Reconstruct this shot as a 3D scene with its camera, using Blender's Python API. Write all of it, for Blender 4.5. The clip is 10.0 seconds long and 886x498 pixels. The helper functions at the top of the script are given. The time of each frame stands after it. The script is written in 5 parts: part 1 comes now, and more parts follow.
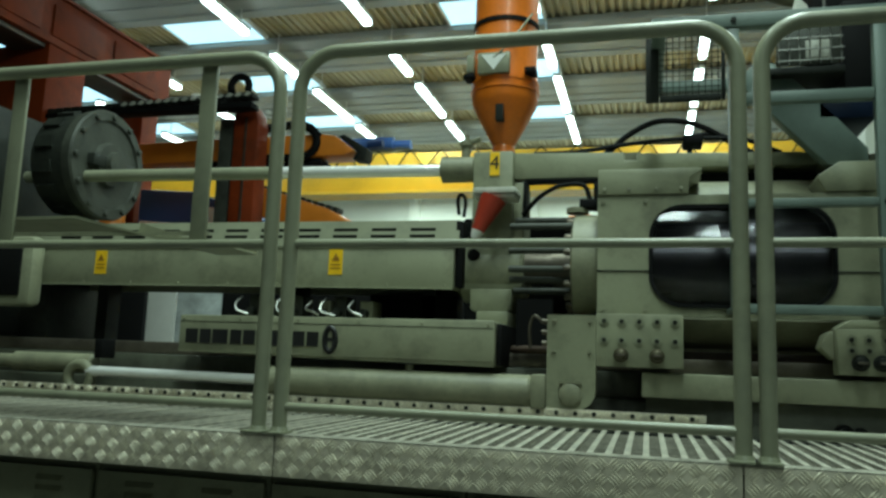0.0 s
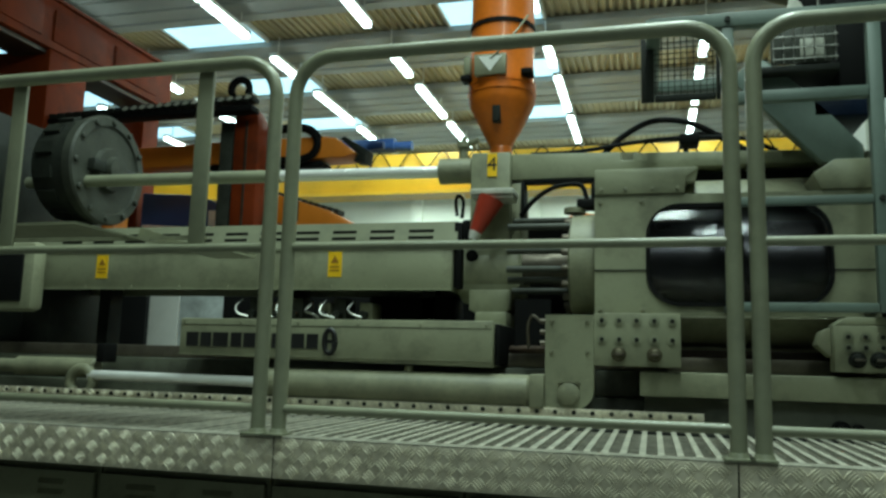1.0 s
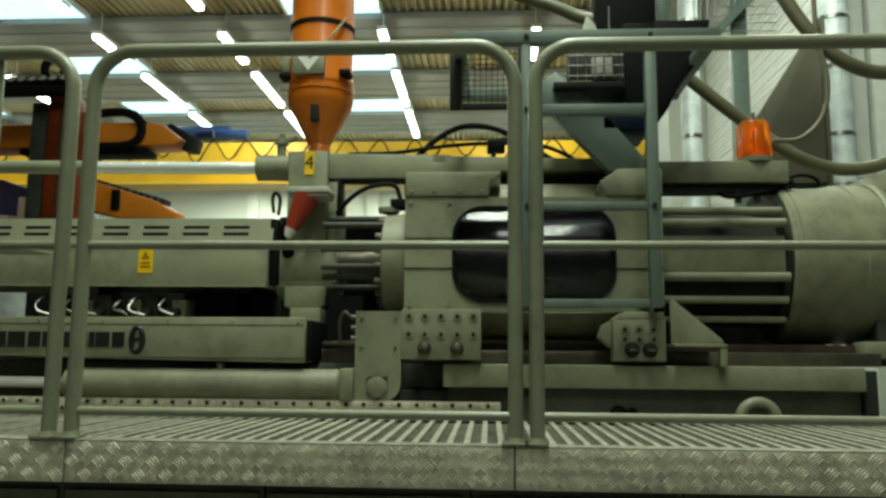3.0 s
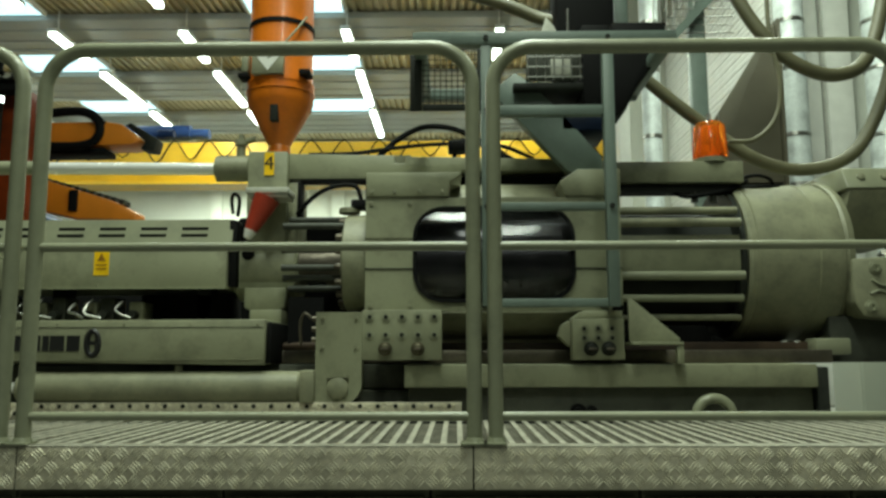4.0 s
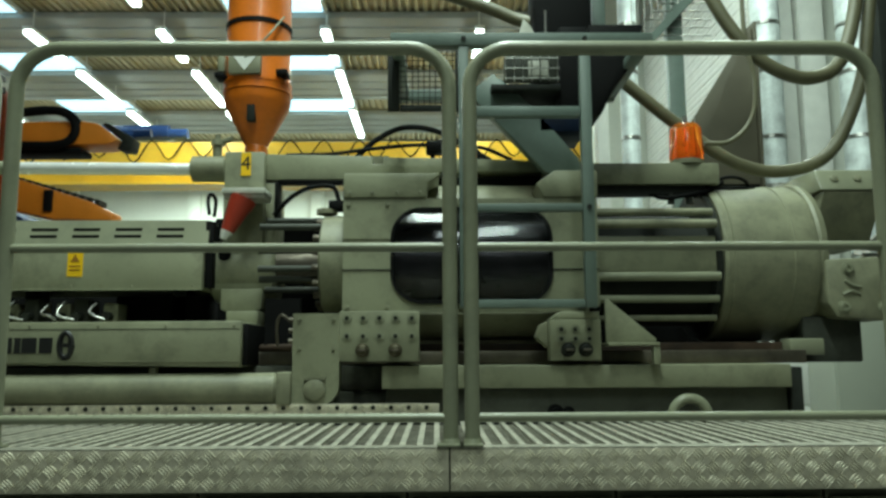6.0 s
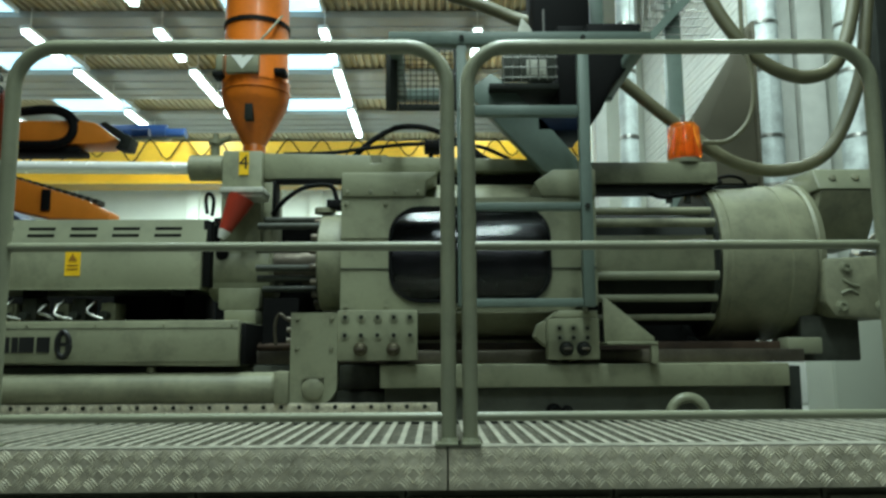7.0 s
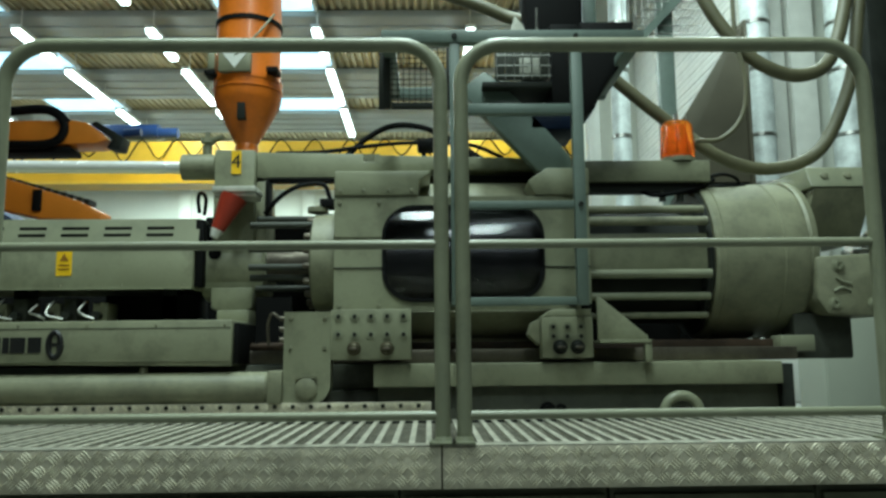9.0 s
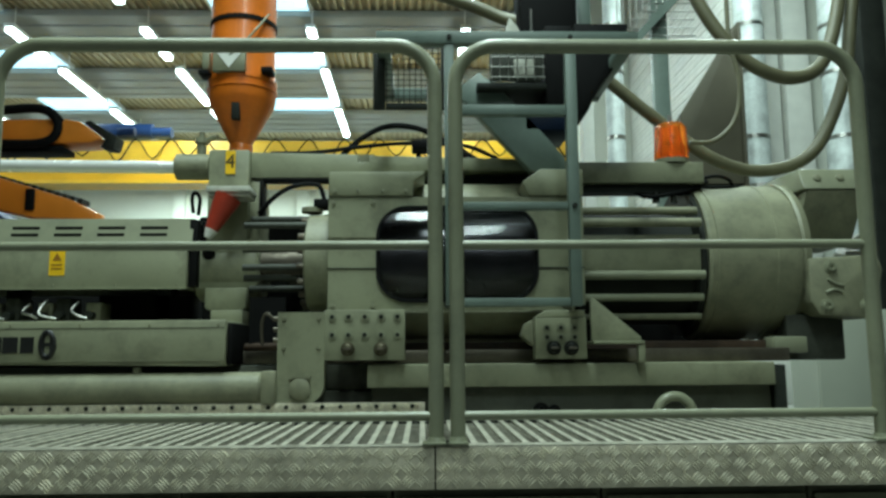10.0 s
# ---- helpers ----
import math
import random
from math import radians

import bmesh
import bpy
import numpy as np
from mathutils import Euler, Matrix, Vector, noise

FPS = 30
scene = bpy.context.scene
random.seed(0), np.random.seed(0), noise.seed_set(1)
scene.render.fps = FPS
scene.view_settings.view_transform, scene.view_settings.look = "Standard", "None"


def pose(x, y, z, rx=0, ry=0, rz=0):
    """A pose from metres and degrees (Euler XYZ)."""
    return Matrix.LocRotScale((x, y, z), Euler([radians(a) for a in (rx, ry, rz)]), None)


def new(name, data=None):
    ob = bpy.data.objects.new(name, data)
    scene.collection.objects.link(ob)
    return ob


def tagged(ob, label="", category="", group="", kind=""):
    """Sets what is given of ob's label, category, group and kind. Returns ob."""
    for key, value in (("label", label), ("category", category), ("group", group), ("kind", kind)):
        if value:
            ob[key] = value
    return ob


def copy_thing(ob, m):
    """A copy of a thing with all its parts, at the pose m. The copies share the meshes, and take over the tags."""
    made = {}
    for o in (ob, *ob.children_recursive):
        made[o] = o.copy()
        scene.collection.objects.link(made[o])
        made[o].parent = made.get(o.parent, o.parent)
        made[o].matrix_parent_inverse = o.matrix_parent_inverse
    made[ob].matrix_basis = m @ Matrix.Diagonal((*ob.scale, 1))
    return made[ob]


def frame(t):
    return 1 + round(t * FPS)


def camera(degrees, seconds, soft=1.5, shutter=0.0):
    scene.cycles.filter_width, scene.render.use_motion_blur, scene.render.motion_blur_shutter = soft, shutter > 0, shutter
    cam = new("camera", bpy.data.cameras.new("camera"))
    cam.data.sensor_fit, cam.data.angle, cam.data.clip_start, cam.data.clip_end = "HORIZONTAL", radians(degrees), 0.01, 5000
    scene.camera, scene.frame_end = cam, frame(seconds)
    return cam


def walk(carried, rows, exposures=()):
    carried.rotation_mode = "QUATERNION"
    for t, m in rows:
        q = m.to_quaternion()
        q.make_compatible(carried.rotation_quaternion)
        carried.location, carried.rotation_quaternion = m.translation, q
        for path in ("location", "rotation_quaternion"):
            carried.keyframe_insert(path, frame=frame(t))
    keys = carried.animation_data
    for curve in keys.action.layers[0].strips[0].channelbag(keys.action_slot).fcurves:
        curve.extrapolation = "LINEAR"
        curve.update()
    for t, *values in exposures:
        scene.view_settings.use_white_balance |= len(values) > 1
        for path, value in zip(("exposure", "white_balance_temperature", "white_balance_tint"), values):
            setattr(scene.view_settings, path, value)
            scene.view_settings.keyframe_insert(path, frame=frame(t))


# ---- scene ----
cam = camera(58.7, 10.0, soft=2.75)
PATH = [
    (0.0, 0.379, -0.040, 1.255, 8.01, 2.06, 14.42),
    (0.5, 0.382, -0.042, 1.256, 8.00, 1.92, 14.46),
    (1.0, 0.402, -0.050, 1.257, 8.03, 1.50, 14.73),
    (1.5, 0.434, -0.062, 1.261, 7.90, 1.50, 14.35),
    (2.0, 0.466, -0.084, 1.266, 7.76, 1.38, 11.54),
    (2.5, 0.500, -0.108, 1.271, 7.65, 1.06, 7.36),
    (3.0, 0.530, -0.127, 1.273, 7.59, 0.50, 3.33),
    (3.2, 0.537, -0.130, 1.274, 7.58, 0.36, 2.12),
    (4.3, 0.553, -0.131, 1.275, 7.59, -0.15, 0.77),
    (4.5, 0.554, -0.131, 1.275, 7.60, -0.20, 0.59),
    (5.0, 0.557, -0.130, 1.277, 7.63, -0.33, 0.22),
    (5.5, 0.560, -0.130, 1.277, 7.64, -0.29, -0.28),
    (5.7, 0.561, -0.129, 1.277, 7.64, -0.28, -0.40),
    (6.8, 0.563, -0.127, 1.275, 7.60, -0.29, -0.56),
    (7.0, 0.563, -0.126, 1.275, 7.60, -0.31, -0.60),
    (7.5, 0.563, -0.124, 1.274, 7.62, -0.44, -0.68),
    (8.0, 0.563, -0.121, 1.273, 7.59, -0.52, -0.76),
    (8.5, 0.562, -0.119, 1.273, 7.57, -0.53, -0.86),
    (9.0, 0.562, -0.120, 1.273, 7.56, -0.53, -1.07),
    (9.5, 0.562, -0.123, 1.273, 7.58, -0.48, -1.30),
    (10.0, 0.563, -0.123, 1.273, 7.60, -0.41, -1.50),
]
walk(cam, [(t, pose(x, y, z, 90 + p, -r, w)) for t, x, y, z, p, r, w in PATH],
     exposures=[(0.0, -0.54, 5700, -8), (0.5, -0.60, 5700, -8), (1.5, -0.58, 5900, -9), (2.5, -0.54, 6600, -3), (4.5, -0.40, 6550, -3), (5.5, -0.38, 6200, -5), (7.0, -0.36, 5650, -3), (10.0, -0.36, 5650, -3)])

# ---- light ----
world = bpy.data.worlds.new("hall_air")
scene.world = world
world.use_nodes = True
world.node_tree.nodes["Background"].inputs[0].default_value = (0.75, 0.85, 1.0, 1)
world.node_tree.nodes["Background"].inputs[1].default_value = 0.3

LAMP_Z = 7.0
# Area lamps without fittings, added as fill for machine, ducts and far wall.
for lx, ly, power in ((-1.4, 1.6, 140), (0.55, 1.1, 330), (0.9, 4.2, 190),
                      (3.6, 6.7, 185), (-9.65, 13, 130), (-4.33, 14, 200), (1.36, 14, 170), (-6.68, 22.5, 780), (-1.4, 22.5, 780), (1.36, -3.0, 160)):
    ld = bpy.data.lights.new("hall_fill_light", "AREA")
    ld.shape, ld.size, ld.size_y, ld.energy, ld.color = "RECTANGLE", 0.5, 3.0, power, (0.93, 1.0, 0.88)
    lo = new("hall_fill_light", ld)
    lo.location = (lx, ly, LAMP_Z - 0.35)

# ---- materials ----
def mat(name, col, rough=0.5, metal=0.0, grain=0.12, scale=6.0, bump=0.05, fine=90.0, spot=None, spot_amt=0.0, coat=0.0, spec=0.5):
    """Painted, metal or plastic surface: colour varied at two scales, fine relief, optional stains."""
    m = bpy.data.materials.new(name)
    m.use_nodes = True
    nt = m.node_tree
    nd, lk = nt.nodes, nt.links
    b = nd["Principled BSDF"]
    tc = nd.new("ShaderNodeTexCoord")
    n1, n2 = nd.new("ShaderNodeTexNoise"), nd.new("ShaderNodeTexNoise")
    n1.inputs["Scale"].default_value, n1.inputs["Detail"].default_value = scale, 6
    n2.inputs["Scale"].default_value, n2.inputs["Detail"].default_value = fine, 3
    for n in (n1, n2):
        lk.new(tc.outputs["Object"], n.inputs["Vector"])
    ramp = nd.new("ShaderNodeMapRange")
    ramp.inputs[1].default_value, ramp.inputs[2].default_value = 0.3, 0.7
    ramp.inputs[3].default_value, ramp.inputs[4].default_value = 1 - grain, 1 + grain
    lk.new(n1.outputs[0], ramp.inputs[0])
    r2 = nd.new("ShaderNodeMapRange")
    r2.inputs[3].default_value, r2.inputs[4].default_value = 1 - grain * 0.6, 1 + grain * 0.6
    lk.new(n2.outputs[0], r2.inputs[0])
    mul = nd.new("ShaderNodeMath")
    mul.operation = "MULTIPLY"
    lk.new(ramp.outputs[0], mul.inputs[0])
    lk.new(r2.outputs[0], mul.inputs[1])
    mix = nd.new("ShaderNodeVectorMath")
    mix.operation = "SCALE"
    mix.inputs[0].default_value = col
    lk.new(mul.outputs[0], mix.inputs["Scale"])
    out = mix.outputs[0]
    if spot:
        n3 = nd.new("ShaderNodeTexNoise")
        n3.inputs["Scale"].default_value, n3.inputs["Detail"].default_value, n3.inputs["Roughness"].default_value = scale * 1.7, 8, 0.7
        lk.new(tc.outputs["Object"], n3.inputs["Vector"])
        r3 = nd.new("ShaderNodeMapRange")
        r3.inputs[1].default_value, r3.inputs[2].default_value = 0.48, 0.70
        r3.inputs[3].default_value, r3.inputs[4].default_value = 0, spot_amt
        lk.new(n3.outputs[0], r3.inputs[0])
        mx = nd.new("ShaderNodeMix")
        mx.data_type = "RGBA"
        lk.new(r3.outputs[0], mx.inputs[0])
        lk.new(out, mx.inputs[6])
        mx.inputs[7].default_value = (*spot, 1)
        out = mx.outputs[2]
    lk.new(out, b.inputs["Base Color"])
    rr = nd.new("ShaderNodeMapRange")
    rr.inputs[3].default_value, rr.inputs[4].default_value = max(0.03, rough - 0.1), min(1, rough + 0.1)
    lk.new(n1.outputs[0], rr.inputs[0])
    lk.new(rr.outputs[0], b.inputs["Roughness"])
    b.inputs["Metallic"].default_value = metal
    b.inputs["Coat Weight"].default_value = coat
    b.inputs["Specular IOR Level"].default_value = spec
    if bump:
        bp = nd.new("ShaderNodeBump")
        bp.inputs["Strength"].default_value, bp.inputs["Distance"].default_value = bump, 0.004
        lk.new(n2.outputs[0], bp.inputs["Height"])
        lk.new(bp.outputs[0], b.inputs["Normal"])
    return m


def glow(name, col, strength):
    m = bpy.data.materials.new(name)
    m.use_nodes = True
    b = m.node_tree.nodes["Principled BSDF"]
    b.inputs["Base Color"].default_value = (*col, 1)
    b.inputs["Emission Color"].default_value = (*col, 1)
    b.inputs["Emission Strength"].default_value = strength
    return m


def glass(name, col, rough=0.05, trans=0.9):
    m = bpy.data.materials.new(name)
    m.use_nodes = True
    b = m.node_tree.nodes["Principled BSDF"]
    b.inputs["Base Color"].default_value = (*col, 1)
    b.inputs["Roughness"].default_value = rough
    b.inputs["Transmission Weight"].default_value = trans
    b.inputs["IOR"].default_value = 1.3
    return m


GREY = mat("machine_paint", (0.255, 0.260, 0.170), 0.42, grain=0.12, scale=3.5, spot=(0.095, 0.09, 0.06), spot_amt=0.6)
GREY2 = mat("cast_paint", (0.228, 0.228, 0.148), 0.5, grain=0.18, scale=7, bump=0.25, fine=60, spot=(0.09, 0.085, 0.06), spot_amt=0.5)
RAILP = mat("rail_paint", (0.240, 0.247, 0.166), 0.35, grain=0.08, scale=5, spot=(0.13, 0.13, 0.10), spot_amt=0.4)
BRASS = mat("worn_brass", (0.085, 0.075, 0.045), 0.4, metal=0.6, grain=0.3, scale=30)
MARK = mat("brown_print", (0.30, 0.14, 0.015), 0.5, grain=0.1, scale=40)
FRAMEP = mat("frame_paint", (0.135, 0.172, 0.148), 0.4, grain=0.1, scale=5, spot=(0.08, 0.09, 0.08), spot_amt=0.4)
# Dark painted parts; also pieces that imitate shade under the beam.
DARKP = mat("dark_paint_and_shade", (0.020, 0.022, 0.018), 0.6, grain=0.25, scale=5, spot=(0.008, 0.008, 0.008), spot_amt=0.6, spec=0.2)
# Black for rubber parts, and for sheets that imitate shade in gaps.
BLACK = mat("black_rubber_and_shade", (0.005, 0.005, 0.005), 0.7, grain=0.2, spec=0.12)
STEEL = mat("bare_steel", (0.45, 0.45, 0.42), 0.35, metal=1.0, grain=0.2, scale=10)
RUST = mat("rusty_way", (0.055, 0.035, 0.022), 0.5, metal=0.2, grain=0.4, scale=8, spot=(0.02, 0.015, 0.012), spot_amt=0.6)
OILY = mat("oily_steel", (0.16, 0.14, 0.11), 0.4, metal=0.7, grain=0.35, scale=8)
CHROME = mat("chrome_rod", (0.92, 0.92, 0.89), 0.25, metal=0.35, grain=0.05, scale=12, bump=0.0)
ALU = mat("tread_plate_aluminium", (0.60, 0.555, 0.43), 0.5, metal=0.35, grain=0.22, scale=9, bump=0.15, spot=(0.22, 0.20, 0.15), spot_amt=0.5)
TREAD = mat("tread_bars", (0.74, 0.70, 0.55), 0.5, metal=0.35, grain=0.2, scale=12, spot=(0.35, 0.32, 0.24), spot_amt=0.4)
GRATE = mat("galvanised_grating", (0.475, 0.455, 0.37), 0.5, metal=0.25, grain=0.25, scale=20, bump=0.2, spot=(0.25, 0.23, 0.18), spot_amt=0.6)
ORANGE = mat("orange_paint", (0.66, 0.165, 0.008), 0.38, grain=0.12, scale=4, spot=(0.30, 0.08, 0.01), spot_amt=0.45, coat=0.2)
ROBOT = mat("robot_orange", (0.75, 0.24, 0.02), 0.4, grain=0.1, scale=3)
PANEL = mat("grey_panel", (0.36, 0.38, 0.31), 0.6, grain=0.08, scale=1.5)
# Dark cast iron, lowered further to put the clamp end's dim light in.
CASTD = mat("dimmed_dark_iron", (0.018, 0.020, 0.016), 0.45, grain=0.3, scale=9, bump=0.3, fine=50, spot=(0.036, 0.038, 0.030), spot_amt=0.6, spec=0.25)
CASTG = mat("grey_cast_iron", (0.048, 0.051, 0.040), 0.5, grain=0.3, scale=8, bump=0.3, fine=50, spot=(0.025, 0.026, 0.020), spot_amt=0.6, spec=0.3)
# Darker tone of the machine paint with near-black blotches.
BEDM = mat("bed_paint_dark", (0.088, 0.092, 0.066), 0.45, grain=0.25, scale=4, spot=(0.03, 0.028, 0.02), spot_amt=0.7)
PALE = mat("pale_worn_plate", (0.50, 0.50, 0.43), 0.5, grain=0.15, scale=18, spot=(0.25, 0.24, 0.18), spot_amt=0.5)
HOOD = mat("brown_hood", (0.10, 0.09, 0.06), 0.6, grain=0.2, scale=2)
GANTRY = mat("gantry_red", (0.19, 0.030, 0.005), 0.6, grain=0.25, scale=1.5, spot=(0.06, 0.015, 0.005), spot_amt=0.7, spec=0.15)
RED = mat("red_plastic", (0.32, 0.035, 0.016), 0.4, grain=0.12, scale=20)
WHITE = mat("white_paint", (0.75, 0.75, 0.70), 0.5, grain=0.06)
YELLOW = mat("crane_yellow", (0.78, 0.46, 0.02), 0.45, grain=0.1, scale=1.0, spot=(0.4, 0.22, 0.02), spot_amt=0.3)
STICKER = mat("yellow_sticker", (0.85, 0.52, 0.01), 0.4, grain=0.08, scale=30)
BLUE = mat("blue_paint", (0.013, 0.042, 0.15), 0.45, grain=0.15, scale=2)
HOSE = mat("olive_hose", (0.125, 0.118, 0.066), 0.5, grain=0.15, scale=8)
CONCRETE = mat("floor_concrete", (0.13, 0.13, 0.12), 0.6, grain=0.2, scale=0.8, fine=30, spot=(0.10, 0.10, 0.09), spot_amt=0.5)
WALLP = mat("wall_plaster", (0.74, 0.76, 0.68), 0.8, grain=0.07, scale=0.6, fine=12)
CEIL = mat("ceiling_sheet", (0.52, 0.45, 0.27), 0.5, grain=0.12, scale=0.7)
PURLIN = mat("ceiling_beam", (0.37, 0.38, 0.35), 0.7, grain=0.1, scale=0.8)
NAVY = mat("navy_plastic", (0.004, 0.010, 0.028), 0.5, grain=0.2, spec=0.2)
DUCT = mat("duct_foil", (0.70, 0.75, 0.74), 0.55, metal=0.2, grain=0.28, scale=5, bump=0.5, fine=30)
TUBE = glow("tube_lamp_glow", (0.92, 1.0, 0.95), 13.0)
SKY = glow("skylight_glow", (0.58, 0.84, 1.0), 2.0)
DGLASS = glass("dark_window", (0.36, 0.36, 0.41), 0.07, 1.0)
PLUNGE = mat("dark_polished_steel", (0.13, 0.125, 0.12), 0.30, metal=1.0, grain=0.25, scale=9, bump=0.03)
AMBER = glass("amber_lens", (1.0, 0.30, 0.03), 0.12, 0.75)
AMBERC = mat("amber_core", (0.9, 0.25, 0.02), 0.3, metal=0.2, grain=0.2, scale=25)
INK = mat("black_print", (0.01, 0.01, 0.01), 0.5, grain=0.1)

# ---- mesh helpers ----
def B():
    return bmesh.new()


def box(bm, x0, x1, y0, y1, z0, z1, bev=0.0):
    r = bmesh.ops.create_cube(bm, size=1, matrix=Matrix.Translation(((x0 + x1) / 2, (y0 + y1) / 2, (z0 + z1) / 2)) @ Matrix.Diagonal((abs(x1 - x0), abs(y1 - y0), abs(z1 - z0), 1)))
    if bev:
        es = list({e for v in r["verts"] for e in v.link_edges})
        bmesh.ops.bevel(bm, geom=es, offset=bev, segments=2, affect="EDGES", profile=0.5)
    return bm


def cyl(bm, p0, p1, r0, r1=None, seg=32, caps=True):
    p0, p1 = Vector(p0), Vector(p1)
    d = p1 - p0
    m = Matrix.Translation((p0 + p1) / 2) @ d.to_track_quat("Z", "Y").to_matrix().to_4x4()
    bmesh.ops.create_cone(bm, cap_ends=caps, segments=seg, radius1=r0, radius2=r0 if r1 is None else r1, depth=d.length, matrix=m)
    return bm


def lathe(bm, p0, axis, profile, seg=40):
    """Turn (distance along the axis, radius) pairs about the line through p0."""
    q = Vector(axis).to_track_quat("Z", "Y").to_matrix()
    rings = []
    for d, r in profile:
        rings.append([bm.verts.new(Vector(p0) + q @ Vector((r * math.cos(a), r * math.sin(a), d))) for a in (2 * math.pi * i / seg for i in range(seg))])
    for a, b in zip(rings, rings[1:]):
        for i in range(seg):
            bm.faces.new((a[i], a[(i + 1) % seg], b[(i + 1) % seg], b[i]))
    bm.faces.new(rings[0][::-1])
    bm.faces.new(rings[-1])
    return bm


def prism(bm, poly, y0, y1, bev=0.0):
    """Extrude an outline in x, z from y0 to y1."""
    a = [bm.verts.new((x, y0, z)) for x, z in poly]
    b = [bm.verts.new((x, y1, z)) for x, z in poly]
    fs = [bm.faces.new(a), bm.faces.new(b[::-1])]
    for i in range(len(poly)):
        j = (i + 1) % len(poly)
        fs.append(bm.faces.new((a[j], a[i], b[i], b[j])))
    bmesh.ops.recalc_face_normals(bm, faces=fs)
    if bev:
        bmesh.ops.bevel(bm, geom=list({e for f in fs for e in f.edges}), offset=bev, segments=2, affect="EDGES", profile=0.5)
    return bm


def prism_x(bm, poly, x0, x1, bev=0.0):
    """Extrude an outline in y, z from x0 to x1."""
    a = [bm.verts.new((x0, y, z)) for y, z in poly]
    b = [bm.verts.new((x1, y, z)) for y, z in poly]
    fs = [bm.faces.new(a), bm.faces.new(b[::-1])]
    for i in range(len(poly)):
        j = (i + 1) % len(poly)
        fs.append(bm.faces.new((a[j], a[i], b[i], b[j])))
    bmesh.ops.recalc_face_normals(bm, faces=fs)
    if bev:
        bmesh.ops.bevel(bm, geom=list({e for f in fs for e in f.edges}), offset=bev, segments=2, affect="EDGES", profile=0.5)
    return bm


def round_rect(x0, x1, z0, z1, r, n=8):
    pts = []
    for cx, cz, a0 in ((x1 - r, z1 - r, 0), (x0 + r, z1 - r, 90), (x0 + r, z0 + r, 180), (x1 - r, z0 + r, 270)):
        for i in range(n + 1):
            a = radians(a0 + 90 * i / n)
            pts.append((cx + r * math.cos(a), cz + r * math.sin(a)))
    return pts


def spline(pts, n=8):
    """Points of a smooth line through pts."""
    v = [Vector(p) for p in pts]
    v = [v[0] * 2 - v[1]] + v + [v[-1] * 2 - v[-2]]
    out = []
    for i in range(1, len(v) - 2):
        a, b, c, d = v[i - 1:i + 3]
        for k in range(n):
            t = k / n
            out.append(0.5 * ((2 * b) + (c - a) * t + (2 * a - 5 * b + 4 * c - d) * t * t + (3 * b - a - 3 * c + d) * t ** 3))
    out.append(v[-2])
    return out


def tube(bm, pts, r, seg=14, smooth=0, squash=1.0):
    if smooth:
        pts = spline(pts, smooth)
    pts = [Vector(p) for p in pts]
    rings, up = [], None
    for i, p in enumerate(pts):
        d = (pts[min(i + 1, len(pts) - 1)] - pts[max(i - 1, 0)]).normalized()
        if up is None:
            up = d.orthogonal().normalized()
        up = (up - d * up.dot(d)).normalized()
        s = d.cross(up)
        rings.append([bm.verts.new(p + (up * math.cos(a) + s * math.sin(a) * squash) * r) for a in (2 * math.pi * k / seg for k in range(seg))])
    for a, b in zip(rings, rings[1:]):
        for i in range(seg):
            bm.faces.new((a[i], a[(i + 1) % seg], b[(i + 1) % seg], b[i]))
    bm.faces.new(rings[0][::-1])
    bm.faces.new(rings[-1])
    return bm


def mesh_of(name, bm, material, flat=False):
    bmesh.ops.recalc_face_normals(bm, faces=bm.faces)
    me = bpy.data.meshes.new(name)
    bm.to_mesh(me)
    bm.free()
    me.materials.append(material)
    if not flat:
        me.polygons.foreach_set("use_smooth", [True] * len(me.polygons))
        me.set_sharp_from_angle(angle=radians(35))
    return me


def thing(name, at, label, category, group="", kind=""):
    ob = new(name)
    ob.empty_display_size = 0.1
    ob.location = at
    bpy.context.view_layer.update()
    return tagged(ob, label, category, group, kind)


def part(name, bm, material, parent, label="", flat=False):
    ob = new(name, mesh_of(name, bm, material, flat))
    ob.parent = parent
    off = parent.location.copy() if parent.parent is None else Vector((0, 0, 0))
    ob.matrix_parent_inverse = Matrix.Translation(-off)
    return tagged(ob, label)


def solid(name, bm, material, label, category, group="", kind="", flat=False):
    return tagged(new(name, mesh_of(name, bm, material, flat)), label, category, group, kind)


def lettering(name, body, size, at, material, parent, label=""):
    cu = bpy.data.curves.new(name, "FONT")
    cu.body, cu.size, cu.align_x, cu.align_y, cu.extrude = body, size, "CENTER", "CENTER", 0.0006
    tmp = bpy.data.objects.new(name, cu)
    scene.collection.objects.link(tmp)
    bpy.context.view_layer.update()
    me = bpy.data.meshes.new_from_object(tmp.evaluated_get(bpy.context.evaluated_depsgraph_get()))
    bpy.data.objects.remove(tmp)
    me.transform(Matrix.Translation(at) @ Matrix.Rotation(radians(90), 4, "X"))
    bm = B()
    bm.from_mesh(me)
    return part(name, bm, material, parent, label)

# ---- the hall ----
bm = B(); box(bm, -22, 14, -9, 27, -0.2, 0)
solid("floor", bm, CONCRETE, "grey concrete factory floor with dark stains", "floor", kind="structure")
bm = B(); box(bm, -22, 14, 26, 26.3, 0, 8)
wall_back = solid("wall_back", bm, WALLP, "white plastered far wall of the factory hall", "wall", kind="structure")
# Unseen left and front walls close the hall, dark to cut bounced light.
bm = B(); box(bm, -22.3, -22, -9, 26.3, 0, 8)
solid("wall_left", bm, CONCRETE, "added dark grey side wall that keeps bounced light low", "wall", kind="structure")
bm = B(); box(bm, 14, 14.3, -9, 26.3, 0, 8)
